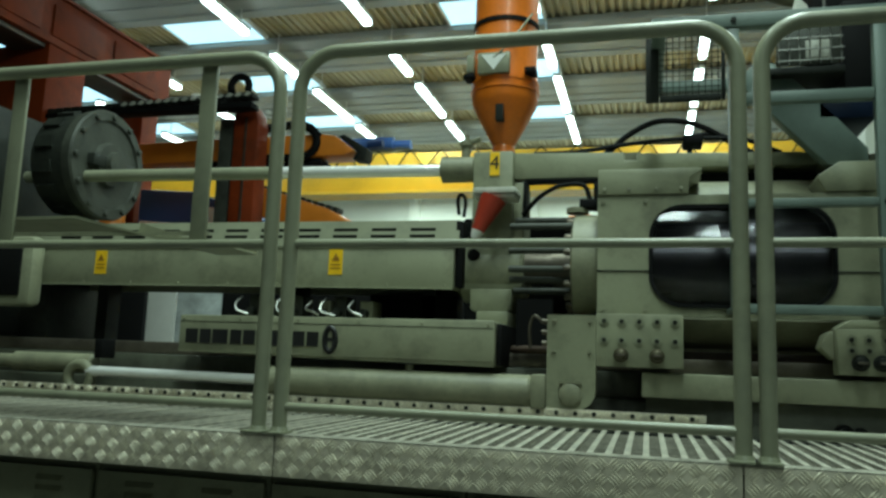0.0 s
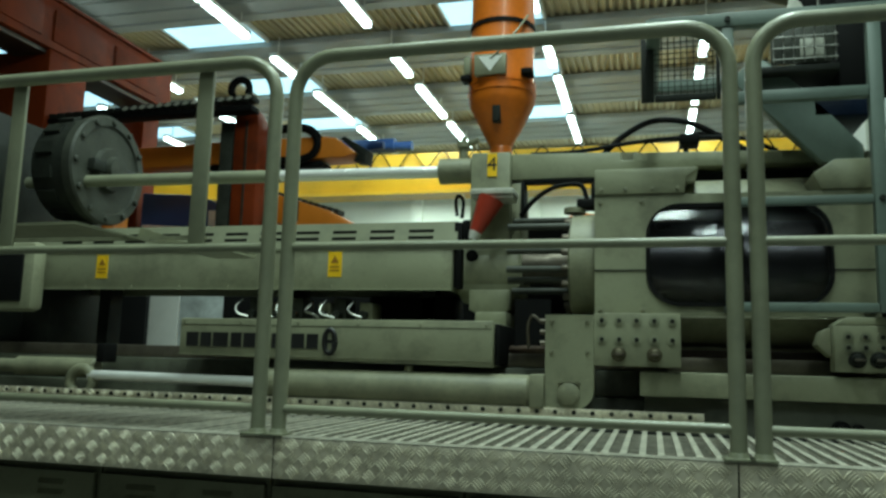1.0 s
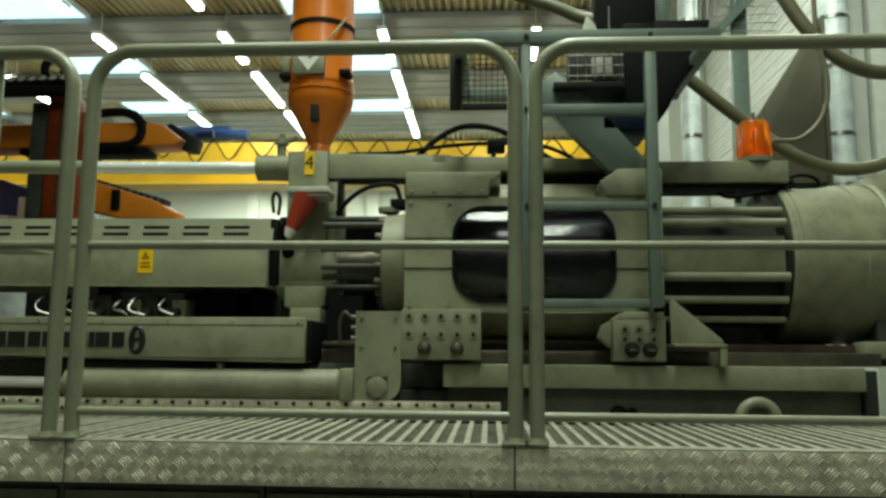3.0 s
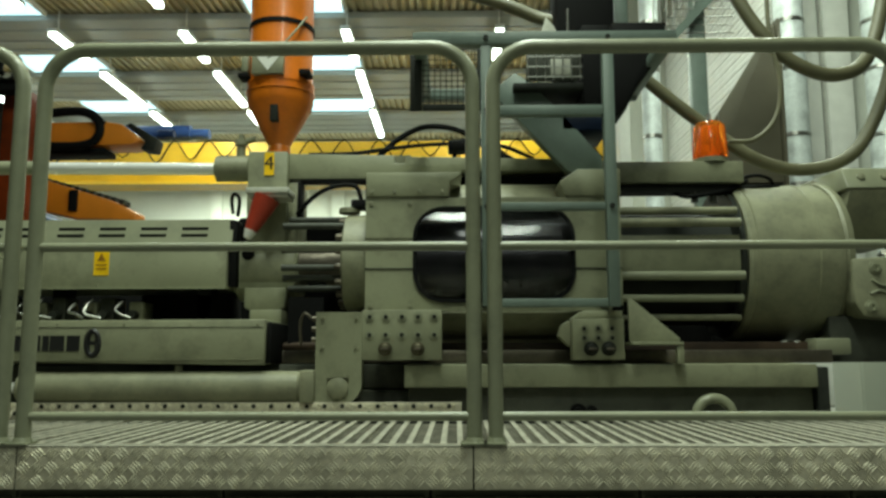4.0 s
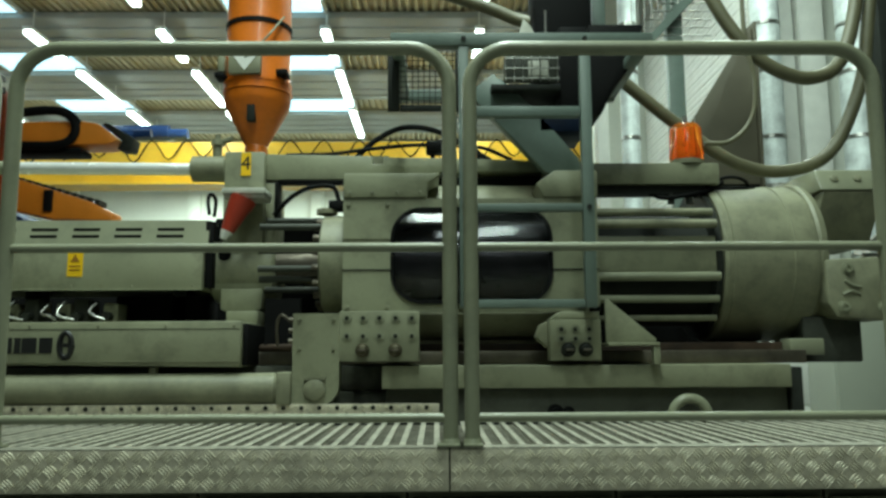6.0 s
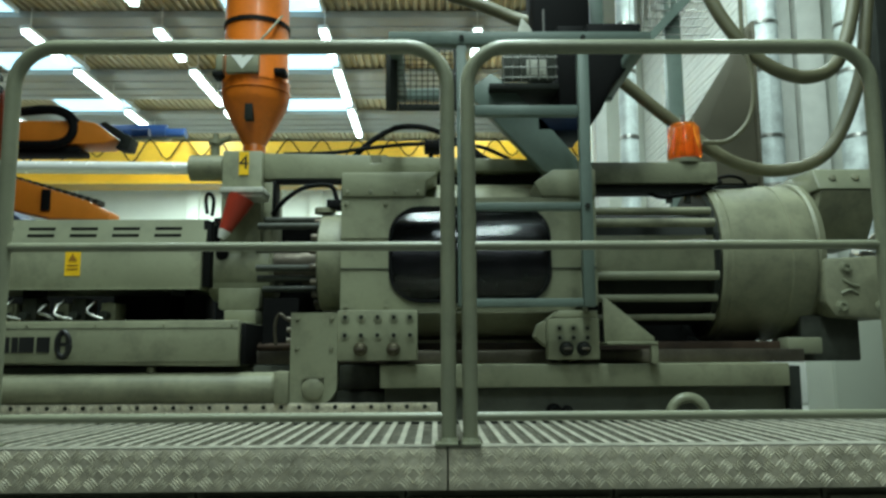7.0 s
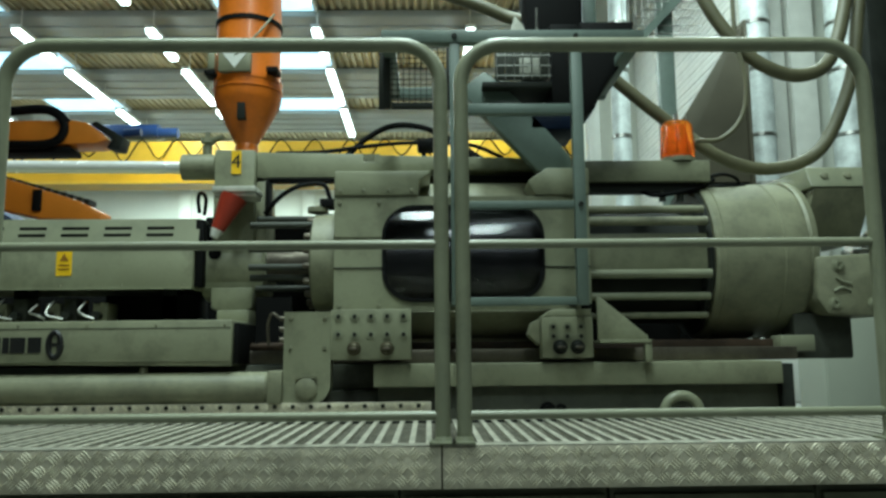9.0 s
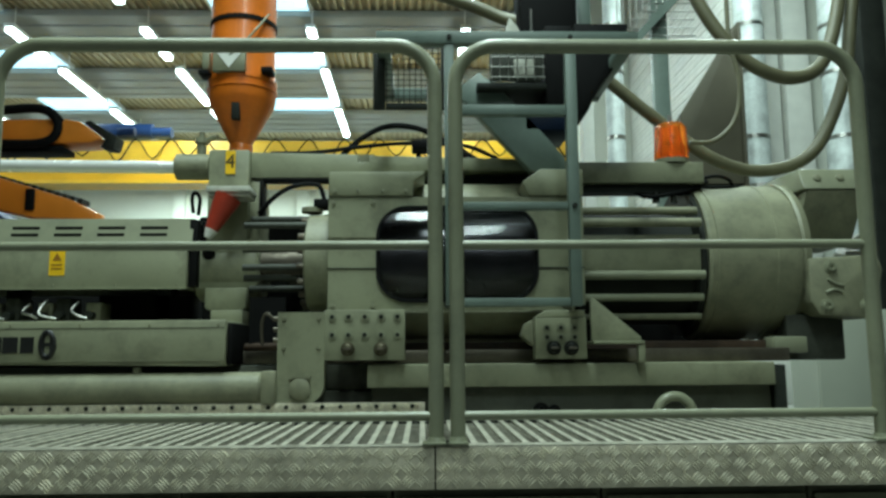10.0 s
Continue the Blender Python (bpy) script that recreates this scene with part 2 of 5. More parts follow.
solid("wall_right", bm, WALLP, "pale plastered end wall of the hall", "wall", kind="structure")
bm = B(); box(bm, -22.3, 14.3, -9.3, -9, 0, 8)
solid("wall_front", bm, CONCRETE, "added dark grey near wall that keeps bounced light low", "wall", kind="structure")

# ceiling: trapezoid sheet with wide concrete beams below it
bm = B()
CZ = 7.5
x = -22.0
prof = []
while x < 14:
    prof += [(x, CZ), (x + 0.05, CZ), (x + 0.07, CZ + 0.06), (x + 0.13, CZ + 0.06), (x + 0.15, CZ)]
    x += 0.15
va = [bm.verts.new((px, -9, pz)) for px, pz in prof]
vb = [bm.verts.new((px, 26, pz)) for px, pz in prof]
for i in range(len(prof) - 1):
    if prof[i] != prof[i + 1]:
        bm.faces.new((va[i], va[i + 1], vb[i + 1], vb[i]))
box(bm, -22, 14, -9, 26, CZ + 0.12, CZ + 0.3)
solid("ceiling", bm, CEIL, "beige trapezoid sheet-metal factory ceiling", "ceiling", kind="structure", flat=True)
BEAMS = (-5.6, -2.7, 0.15, 3.0, 5.85, 8.7, 11.55, 14.4, 17.35, 20.25, 23.15)
for by in BEAMS:
    bm = B(); box(bm, -22, 14, by - 0.85, by + 0.85, CZ - 0.14, CZ - 0.003, 0.03)
    for off in (-0.45, 0.05, 0.5):
        box(bm, -22, 14, by + off, by + off + 0.03, CZ - 0.17, CZ - 0.135)
    solid("ceiling_beam", bm, PURLIN, "wide pale concrete ceiling beam", "beam", "ceiling beams", kind="structure")


def tube_lamp(half):
    t = thing("tube_lamp", (0, 0, 0), "bright white fluorescent tube lamp hung under the ceiling", "lamp", "ceiling tube lamps")
    part("housing", box(B(), -0.09, 0.09, -half, half, 0.03, 0.10, 0.01), WHITE, t)
    part("diffuser", box(B(), -0.07, 0.07, -half + 0.02, half - 0.02, -0.05, 0.028, 0.02), TUBE, t, "glowing white tube")
    for s in (-1, 1):
        part("hanger", cyl(B(), (0, s * half * 0.7, 0.10), (0, s * half * 0.7, 0.53), 0.012, seg=8), WHITE, t)
    return t


for half, spots in ((1.08, (16.4, 19.05, 21.9)), (0.72, (10.0, 11.5, 13.98))):
    proto = None
    for lx in (-12.25, -9.65, -6.68, -4.33, -1.40, 1.36, 4.4):
        for ly in spots:
            if proto is None:
                proto = tube_lamp(half)
                proto.location = (lx, ly, LAMP_Z)
            else:
                copy_thing(proto, pose(lx, ly, LAMP_Z))
for sx in (-12.9, -7.75, -2.25):
    for sy in (12.95, 15.87, 18.8):
        sk = thing("skylight", (sx, sy, CZ - 0.03), "bright rectangular skylight in the sheet ceiling", "skylight", "skylights", "structure")
        part("pane", box(B(), sx - 0.90, sx + 0.80, sy - 0.52, sy + 0.52, CZ - 0.06, CZ - 0.01), SKY, sk, "daylight through milky pane")
        for fx in (-0.95, 0.80):
            part("frame", box(B(), sx + fx, sx + fx + 0.05, sy - 0.52, sy + 0.52, CZ - 0.09, CZ - 0.004), WHITE, sk)

for k in range(8):
    bm = B(); box(bm, -20.0 + 4.1 * k, -19.6 + 4.1 * k, 25.8, 25.998, 0, CZ - 0.2, 0.01)
    solid("wall_pilaster", bm, WALLP, "white pilaster on the far wall", "pilaster", "far wall pilasters", kind="structure")

# yellow bridge crane far behind
crane = thing("bridge_crane", (-4, 16.3, 4.85), "yellow overhead bridge crane girder across the hall", "crane")
part("girder", box(B(), -17, 8, 16.0, 16.5, 4.87, 5.72, 0.01), YELLOW, crane)
part("flange", box(B(), -17, 8, 15.9, 16.6, 4.80, 4.87), YELLOW, crane)
for lx in (-17.0, 7.7):
    part("leg", box(B(), lx, lx + 0.3, 16.1, 16.4, 0, 4.798), YELLOW, crane)
bm = B()
pts = []
for i in range(60):
    pts.append((-14 + i * 0.36, 15.93, 5.74 if i % 2 == 0 else 5.38 - 0.06 * (i % 3)))
tube(bm, pts, 0.015, seg=6, smooth=4)
part("festoon_cable", bm, BLACK, crane, "black looped supply cable")
hoist = thing("crane_hoist", (-5.9, 16.2, 5.8), "blue hoist trolley on top of the yellow crane", "hoist")
part("drum", cyl(B(), (-6.7, 16.2, 5.98), (-5.1, 16.2, 5.98), 0.16, seg=20), BLUE, hoist)
part("gearbox", box(B(), -6.9, -6.55, 15.95, 16.5, 5.72, 6.10, 0.03), BLUE, hoist)
part("motor", cyl(B(), (-5.1, 16.2, 5.95), (-4.7, 16.2, 5.95), 0.11, seg=16), BLUE, hoist)

# ---- the service platform ----
DZ = 1.035
deck = thing("platform_deck", (0.3, 2.4, 0.96), "galvanised grating platform deck in front of the machine", "platform", kind="structure")
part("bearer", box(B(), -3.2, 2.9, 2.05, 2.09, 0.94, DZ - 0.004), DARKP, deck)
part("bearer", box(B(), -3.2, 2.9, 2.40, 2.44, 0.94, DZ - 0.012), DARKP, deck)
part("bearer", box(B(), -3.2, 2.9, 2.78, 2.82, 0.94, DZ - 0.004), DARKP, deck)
# Added dark sheet closes the deck, so the slat gaps show dark.
part("dark_underlay", box(B(), -3.2, 2.9, 2.0, 2.84, 0.925, 0.94), DARKP, deck)

CAB0, CABW = -3.0, 0.58
for i in range(10):
    cx = CAB0 + i * CABW
    cab = thing("base_cabinet", (cx + CABW / 2, 2.3, 0), "grey-green louvred steel cabinet below the platform", "cabinet", "cabinets below the platform")
    part("body", box(B(), cx + 0.003, cx + CABW - 0.003, 2.13, 2.80, 0.06, 0.90, 0.004), GREY, cab)
    part("door", box(B(), cx + 0.012, cx + CABW - 0.012, 2.105, 2.128, 0.08, 0.885, 0.004), GREY, cab)
    part("plinth", box(B(), cx + 0.003, cx + CABW - 0.003, 2.16, 2.78, 0.0, 0.06), DARKP, cab)
    for side in (0.16, 0.42):
        for k in range(5):
            z = 0.715 + k * 0.032
            bm = B()
            v = [bm.verts.new(p) for p in ((cx + side - 0.05, 2.1045, z), (cx + side + 0.05, 2.1045, z), (cx + side + 0.05, 2.1045, z + 0.016), (cx + side - 0.05, 2.1045, z + 0.016),
                                           (cx + side - 0.046, 2.094, z + 0.001), (cx + side + 0.046, 2.094, z + 0.001))]
            for f in ((0, 1, 5, 4), (4, 5, 2, 3), (0, 4, 3), (1, 2, 5), (0, 3, 2, 1)):
                bm.faces.new([v[q] for q in f])
            part("louvre", bm, GREY, cab)

# ---- guard rails ----
def guard_rail(x0, x1, label):
    g = thing("guard_rail", ((x0 + x1) / 2, 2.0, DZ), label, "railing", "platform railings")
    r, top, c = 0.0205, 2.133, 0.115
    pts = [(x0, 2.0, DZ)] + [(x0, 2.0, z) for z in (1.3, 1.7)]
    for i in range(9):
        a = radians(180 - 90 * i / 8)
        pts.append((x0 + c + c * math.cos(a), 2.0, top - c + c * math.sin(a)))
    for i in range(9):
        a = radians(90 - 90 * i / 8)
        pts.append((x1 - c + c * math.cos(a), 2.0, top - c + c * math.sin(a)))
    pts += [(x1, 2.0, 1.7), (x1, 2.0, 1.3), (x1, 2.0, DZ)]
    part("hoop", tube(B(), pts, r, 18), RAILP, g, "bent grey-green steel tube")
    part("mid_rail", tube(B(), [(x0, 2.0, 1.567), (x1, 2.0, 1.567)], 0.0125, 14), RAILP, g)
    part("knee_rail", tube(B(), [(x0, 2.0, 1.111), (x1, 2.0, 1.111)], 0.0125, 14), RAILP, g)
    for px in (x0, x1):
        part("foot_plate", box(B(), px - 0.037, px + 0.027 if px == x0 else px + 0.037, 1.965, 2.035, DZ + 0.0035, DZ + 0.0105, 0.002), RAILP, g)
        part("weld_collar", cyl(B(), (px, 2.0, DZ + 0.0105), (px, 2.0, DZ + 0.022), 0.026, 0.0215, 20), RAILP, g)
    return g


rail_c = guard_rail(-0.605, 0.600, "grey-green tubular steel guard rail hoop on the platform")
rail_r = guard_rail(0.657, 1.795, "grey-green tubular steel guard rail hoop at the pump end")
rail_l = guard_rail(-2.45, -0.668, "long grey-green guard rail hoop with flat uprights and a tray")
for px in (-0.915, -1.605):
    part("flat_upright", box(B(), px - 0.026, px + 0.026, 2.01, 2.022, 1.567, 2.125, 0.002), RAILP, rail_l, "flat steel upright")

tray = thing("sheet_tray", (-1.6, 2.2, 1.62), "bent grey sheet-metal tray fixed behind the guard rail", "tray")
bm = B()
prism(bm, [(-2.6, 1.655), (-1.36, 1.662), (-1.05, 1.590), (-0.90, 1.590), (-0.90, 1.583), (-1.052, 1.583), (-1.362, 1.654), (-2.6, 1.647)], 2.03, 2.36)
part("sheet", bm, GREY, tray, flat=True)
part("lip", prism(B(), [(-2.6, 1.662), (-1.37, 1.664), (-1.36, 1.70), (-1.06, 1.605), (-0.90, 1.598), (-0.90, 1.591), (-1.05, 1.591), (-1.36, 1.663), (-2.6, 1.656)], 2.357, 2.363), GREY, tray, flat=True)
part("stay", box(B(), -2.6, -0.9, 2.035, 2.05, 1.60, 1.612), GREY, tray)

# ---- machine bed ----
bed = thing("machine_bed", (0, 3.4, 0), "long grey-green cast machine bed with a dark recessed base", "machine base")
part("base_body", box(B(), -4.2, 1.895, 3.0, 3.95, 0, 1.135, 0.01), BEDM, bed, "dark base set back under the ledge")
part("base_front", box(B(), 0.372, 1.893, 2.895, 2.998, 0, 1.148, 0.006), BEDM, bed, "dark base front")
part("ledge", box(B(), 0.358, 1.895, 2.85, 3.9, 1.150, 1.236, 0.006), GREY, bed)
part("end_column", box(B(), 1.897, 1.945, 2.87, 3.9, 0.6, 1.225, 0.005), DARKP, bed)
# Added black sheets put the darkness behind the bed into solid backing.
part("dark_backing", box(B(), -1.95, 1.86, 3.955, 3.99, 0, 1.60, 0.004), BLACK, bed, "black backing sheet for the darkness behind the bed")
part("dark_backing", box(B(), -3.6, -2.45, 3.955, 3.99, 0, 1.72, 0.004), BLACK, bed, "black backing sheet for the darkness behind the bed")
part("dark_backing", box(B(), 1.864, 2.22, 3.955, 3.99, 0, 1.46, 0.004), BLACK, bed, "black backing sheet for the darkness behind the bed")
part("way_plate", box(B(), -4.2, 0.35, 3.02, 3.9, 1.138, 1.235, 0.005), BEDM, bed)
for wy in (3.10, 3.70):
    part("guide_rail", box(B(), -4.2, 2.05, wy - 0.05, wy + 0.05, 1.237, 1.290, 0.006), OILY, bed, "oily steel guide way")
part("slide_block", box(B(), 0.28, 2.02, 3.16, 3.64, 1.237, 1.322, 0.006), RUST, bed, "rusty brown slide block")
bm = B()
lathe(bm, (1.01, 2.894, 1.06), (0, -1, 0), [(0, 0.03), (0.02, 0.03), (0.022, 0.018), (0.04, 0.018)], 20)
part("port_plug", bm, BLACK, bed)
bm = B()
lathe(bm, (1.06, 2.894, 1.06), (0, -1, 0), [(0, 0.022), (0.02, 0.022), (0.022, 0.014), (0.03, 0.014)], 20)
part("port_plug", bm, BLACK, bed)
for ex, ez in ((1.50, 1.045),):
    eye = thing("lifting_eye", (ex, 2.82, ez - 0.05), "grey-green painted lifting eye ring on the machine bed", "lifting ring")
    bm = B()
    tube(bm, [(ex + 0.066 * math.cos(a), 2.83, ez + 0.066 * math.sin(a)) for a in (radians(-60 + 300 * i / 30) for i in range(31))], 0.019, 14)
    part("ring", bm, RAILP, eye)
    part("shank", cyl(B(), (ex, 2.84, ez - 0.05), (ex, 2.894, ez - 0.05), 0.03, seg=20), RAILP, eye)

# ---- the injection unit ----
AX, AZ = 3.30, 1.652          # axis of the injection cylinder in y and z
unit = thing("injection_unit", (0.7, 3.3, 1.29), "grey-green injection unit of a moulding machine on its bed", "machine")
# housing front plate with a rounded opening
wx0, wx1, wz0, wz1 = 0.391, 1.016, 1.481, 1.848
bm = B()
outer = [(0.195, 1.440), (1.205, 1.440), (1.205, 1.893), (0.195, 1.893)]
hole = round_rect(wx0, wx1, wz0, wz1, 0.115, 8)
vo = [bm.verts.new((x, 2.955, z)) for x, z in outer]
vh = [bm.verts.new((x, 2.955, z)) for x, z in hole]
eo = [bm.edges.new((vo[i], vo[(i + 1) % 4])) for i in range(4)]
eh = [bm.edges.new((vh[i], vh[(i + 1) % len(vh)])) for i in range(len(vh))]
bmesh.ops.triangle_fill(bm, use_beauty=True, edges=eo + eh)
ext = bmesh.ops.extrude_face_region(bm, geom=bm.faces[:])
bmesh.ops.translate(bm, verts=[v for v in ext["geom"] if isinstance(v, bmesh.types.BMVert)], vec=(0, 0.05, 0))
part("front_plate", bm, GREY, unit)
part("seam_strip", box(B(), 0.193, 0.391, 2.951, 2.957, 1.606, 1.610), DARKP, unit)
part("seam_strip", box(B(), 1.016, 1.205, 2.951, 2.957, 1.606, 1.610), DARKP, unit)
part("seam_strip", box(B(), 0.193, 0.39, 2.951, 2.957, 1.730, 1.734), GREY2, unit)
part("end_wall", box(B(), 0.197, 0.245, 3.006, 3.75, 1.32, 1.95, 0.004), GREY2, unit)
part("end_wall", box(B(), 1.155, 1.203, 3.006, 3.75, 1.32, 1.95, 0.004), GREY2, unit)
part("back_plate", box(B(), 0.197, 1.203, 3.755, 3.80, 1.32, 1.95, 0.004), GREY2, unit)
bm = B()
rows_ = []
for x_, r_ in ((0.246, 0.300), (0.266, 0.316), (1.135, 0.316), (1.154, 0.300)):
    rows_.append([bm.verts.new((x_, AX - q_ * math.cos(a_), AZ + (q_ + 0.045 * max(0, math.sin(a_))) * math.sin(a_))) for q_ in (r_, r_ - 0.02) for a_ in (radians(42 + 276 * i / 48) for i in range(49))])
for ra, rb in zip(rows_, rows_[1:]):
    for i in range(48):
        bm.faces.new((ra[i], ra[i + 1], rb[i + 1], rb[i]))
        bm.faces.new((ra[49 + i], rb[49 + i], rb[50 + i], ra[50 + i]))
    for i in (0, 48):
        bm.faces.new((ra[i], rb[i], rb[49 + i], ra[49 + i]))
part("cylinder_shell", bm, GREY2, unit)
# raised pads at the upper corners
part("pad", prism(B(), [(0.196, 1.896), (0.525, 1.896), (0.530, 1.955), (0.575, 1.985), (0.575, 1.994), (0.196, 1.994)], 2.945, 3.235, 0.005), GREY, unit)
part("pad", prism(B(), [(0.991, 1.896), (1.207, 1.896), (1.207, 2.004), (1.038, 2.004), (0.967, 1.955), (0.967, 1.944)], 2.945, 3.235, 0.005), GREY, unit)
# Added dark sheet stands in for the shaded gap below the beam.
part("beam_gap_backing", box(B(), 0.20, 1.20, 3.362, 3.372, 1.955, 2.10), DARKP, unit)
# dark plunger seen in the opening, with its rubber-edged guard window
part("plunger", lathe(B(), (0.26, 3.17, 1.655), (1, 0, 0), [(0, 0.10), (0.13, 0.10), (0.135, 0.165), (0.44, 0.165), (0.445, 0.15), (0.47, 0.15), (0.475, 0.165), (0.76, 0.165), (0.765, 0.10), (0.88, 0.10)], 48), PLUNGE, unit, "dark oily steel plunger")
bm = B()
ri, ro = round_rect(wx0 + 0.008, wx1 - 0.008, wz0 + 0.008, wz1 - 0.008, 0.107), round_rect(wx0 - 0.008, wx1 + 0.008, wz0 - 0.008, wz1 + 0.008, 0.123)
n = len(ri)
ring = [[bm.verts.new((x, y, z)) for x, z in lst] for lst, y in ((ro, 2.957), (ro, 2.946), (ri, 2.946), (ri, 2.957))]
for a, b in ((0, 1), (1, 2), (2, 3)):
    for i in range(n):
        bm.faces.new((ring[a][i], ring[a][(i + 1) % n], ring[b][(i + 1) % n], ring[b][i]))
guard = part("guard_window", bm, BLACK, unit, "black rubber-edged guard window")
bm = B()
pp = round_rect(wx0 + 0.006, wx1 - 0.006, wz0 + 0.006, wz1 - 0.006, 0.108)
zc, hz, cxp = (wz0 + wz1) / 2, (wz1 - wz0) / 2, (wx0 + wx1) / 2
grid = []
for k_ in range(17):
    z_ = zc + hz * 0.965 * (-1 + k_ / 8)
    e_ = hz - abs(z_ - zc)
    inset = 0.006 if e_ > 0.108 else 0.006 + 0.108 - math.sqrt(max(0, 0.108 ** 2 - (0.108 - e_) ** 2))
    y_ = 2.960 - 0.055 * (1 - ((z_ - zc) / hz) ** 2)
    grid.append([bm.verts.new((wx0 + inset + (wx1 - wx0 - 2 * inset) * m_ / 6, y_, z_)) for m_ in range(7)])
for ga, gb in zip(grid, grid[1:]):
    for m_ in range(6):
        bm.faces.new((ga[m_], ga[m_ + 1], gb[m_ + 1], gb[m_]))
ext = bmesh.ops.extrude_face_region(bm, geom=bm.faces[:])
bmesh.ops.translate(bm, verts=[v for v in ext["geom"] if isinstance(v, bmesh.types.BMVert)], vec=(0, 0.004, 0))
pane = part("pane", bm, DGLASS, guard, "dark smoked pane")
pane.visible_shadow = False

# flange disc with bolts, barrel and tie rods
part("flange_disc", lathe(B(), (0.086, 3.22, 1.660), (1, 0, 0), [(0, 0.195), (0.008, 0.207), (0.105, 0.207), (0.107, 0.2)], 56), GREY2, unit)
for i in range(18):
    a = 2 * math.pi * i / 18
    y, z = 3.22 + 0.183 * math.sin(a), 1.660 + 0.183 * math.cos(a)
    part("bolt", lathe(B(), (0.086, y, z), (-1, 0, 0), [(0, 0.014), (0.022, 0.014), (0.026, 0.011)], 8), OILY, unit)
# Added black plate stands in for the shade behind the barrel.
part("barrel_backing", box(B(), -0.170, 0.084, 3.46, 3.48, 1.30, 1.885), BLACK, unit, "black backing for the dark gap behind the barrel")
part("barrel", lathe(B(), (-0.15, 3.30, 1.66), (1, 0, 0), [(0, 0.075), (0.14, 0.075), (0.142, 0.09), (0.24, 0.09)], 32), OILY, unit)
for z, y in ((1.845, 3.20), (1.80, 3.08), (1.70, 3.06), (1.625, 3.06), (1.585, 3.09), (1.55, 3.2)):
    part("tie_rod", cyl(B(), (-0.16, y, z), (0.09, y, z), 0.014, seg=16), CASTG, unit)

# feed throat
bm = B()
prism(bm, round_rect(-0.405, -0.125, 1.552, 1.730, 0.04), 3.20, 3.5, 0.004)
part("feed_block", bm, GREY, unit)
part("feed_drum", lathe(B(), (-0.402, 3.32, 1.640), (1, 0, 0), [(0, 0.12), (0.012, 0.135), (0.265, 0.135), (0.277, 0.12)], 48), GREY2, unit)
part("feed_column", box(B(), -0.350, -0.178, 3.205, 3.46, 1.70, 2.152, 0.006), GREY, unit)
part("column_side", box(B(), -0.176, -0.132, 3.24, 3.44, 1.62, 2.02, 0.004), GREY2, unit)
# Black plate added so the gap beside the slab looks shaded.
part("slab_gap_backing", box(B(), -0.115, 0.024, 3.0, 3.02, 1.296, 1.50), BLACK, unit, "black backing for the dark gap beside the slab")
part("foot", prism(B(), [(-0.340, 1.553), (-0.168, 1.553), (-0.17, 1.47), (-0.19, 1.46), (-0.32, 1.46), (-0.338, 1.47)], 3.17, 3.4, 0.004), GREY, unit)
part("foot_plate", box(B(), -0.30, -0.17, 3.12, 3.4, 1.40, 1.458, 0.004), GREY, unit)
part("ledge_plate", box(B(), -0.318, -0.140, 3.06, 3.2, 1.938, 1.962, 0.003), PALE, unit, "pale edge plate")
part("ledge_plate", box(B(), -0.313, -0.145, 3.07, 3.2, 1.922, 1.936, 0.003), PALE, unit)
part("number_plate", box(B(), -0.277, -0.235, 3.200, 3.2045, 2.045, 2.147), STICKER, unit, "yellow plate with a black four")
lettering("figure", "4", 0.085, (-0.256, 3.199, 2.097), INK, unit)
part("cable_bundle", box(B(), -0.400, -0.353, 3.26, 3.40, 1.735, 1.87, 0.012), BLACK, unit)
part("plug", lathe(B(), (-0.335, 3.20, 1.70), (0, -1, 0), [(0, 0.026), (0.012, 0.026), (0.013, 0.02)], 20), BLACK, unit)
bm = B()
tube(bm, [(-0.40, 3.18, 1.87), (-0.405, 3.17, 1.93), (-0.39, 3.16, 1.955), (-0.372, 3.17, 1.93), (-0.38, 3.18, 1.86)], 0.008, 8, smooth=5)
part("cable_loop", bm, BLACK, unit)

spout = thing("drain_cone", (-0.29, 3.12, 1.75), "worn red plastic cone with a white tip under the feed throat", "funnel")
q0, q1 = Vector((-0.238, 3.10, 1.922)), Vector((-0.296, 3.08, 1.782))
part("cone", cyl(B(), q0, q1, 0.057, 0.026, 28), RED, spout)
part("tip", cyl(B(), q1, q1 + (q1 - q0).normalized() * 0.035, 0.027, 0.015, 20), WHITE, spout, "white tip")

# top beam, guide cylinder and chrome rod
part("top_beam", prism(B(), [(-0.177, 2.036), (0.20, 2.036), (0.20, 2.031), (0.575, 2.031), (0.580, 2.068), (1.035, 2.068), (1.075, 2.031), (1.21, 2.031), (1.21, 2.115), (0.335, 2.135), (0.335, 2.105), (0.285, 2.105), (0.285, 2.14), (-0.177, 2.15)], 3.24, 3.36, 0.004), GREY, unit)
part("notch_back", box(B(), 0.27, 0.35, 3.374, 3.384, 2.06, 2.174), GREY2, unit)
part("beam_extension", box(B(), 1.212, 1.806, 3.24, 3.38, 2.012, 2.106, 0.005), GREY, unit)
# Shadow under the beam built as a black strip.
part("beam_shade_strip", box(B(), -0.128, 0.188, 3.243, 3.30, 2.020, 2.034, 0.002), BLACK, unit, "black strip for the shadow under the beam")
# Dark box imitates the shaded underside of the extension.
part("extension_shade", box(B(), 1.25, 1.75, 3.27, 3.36, 1.975, 2.010), DARKP, unit)
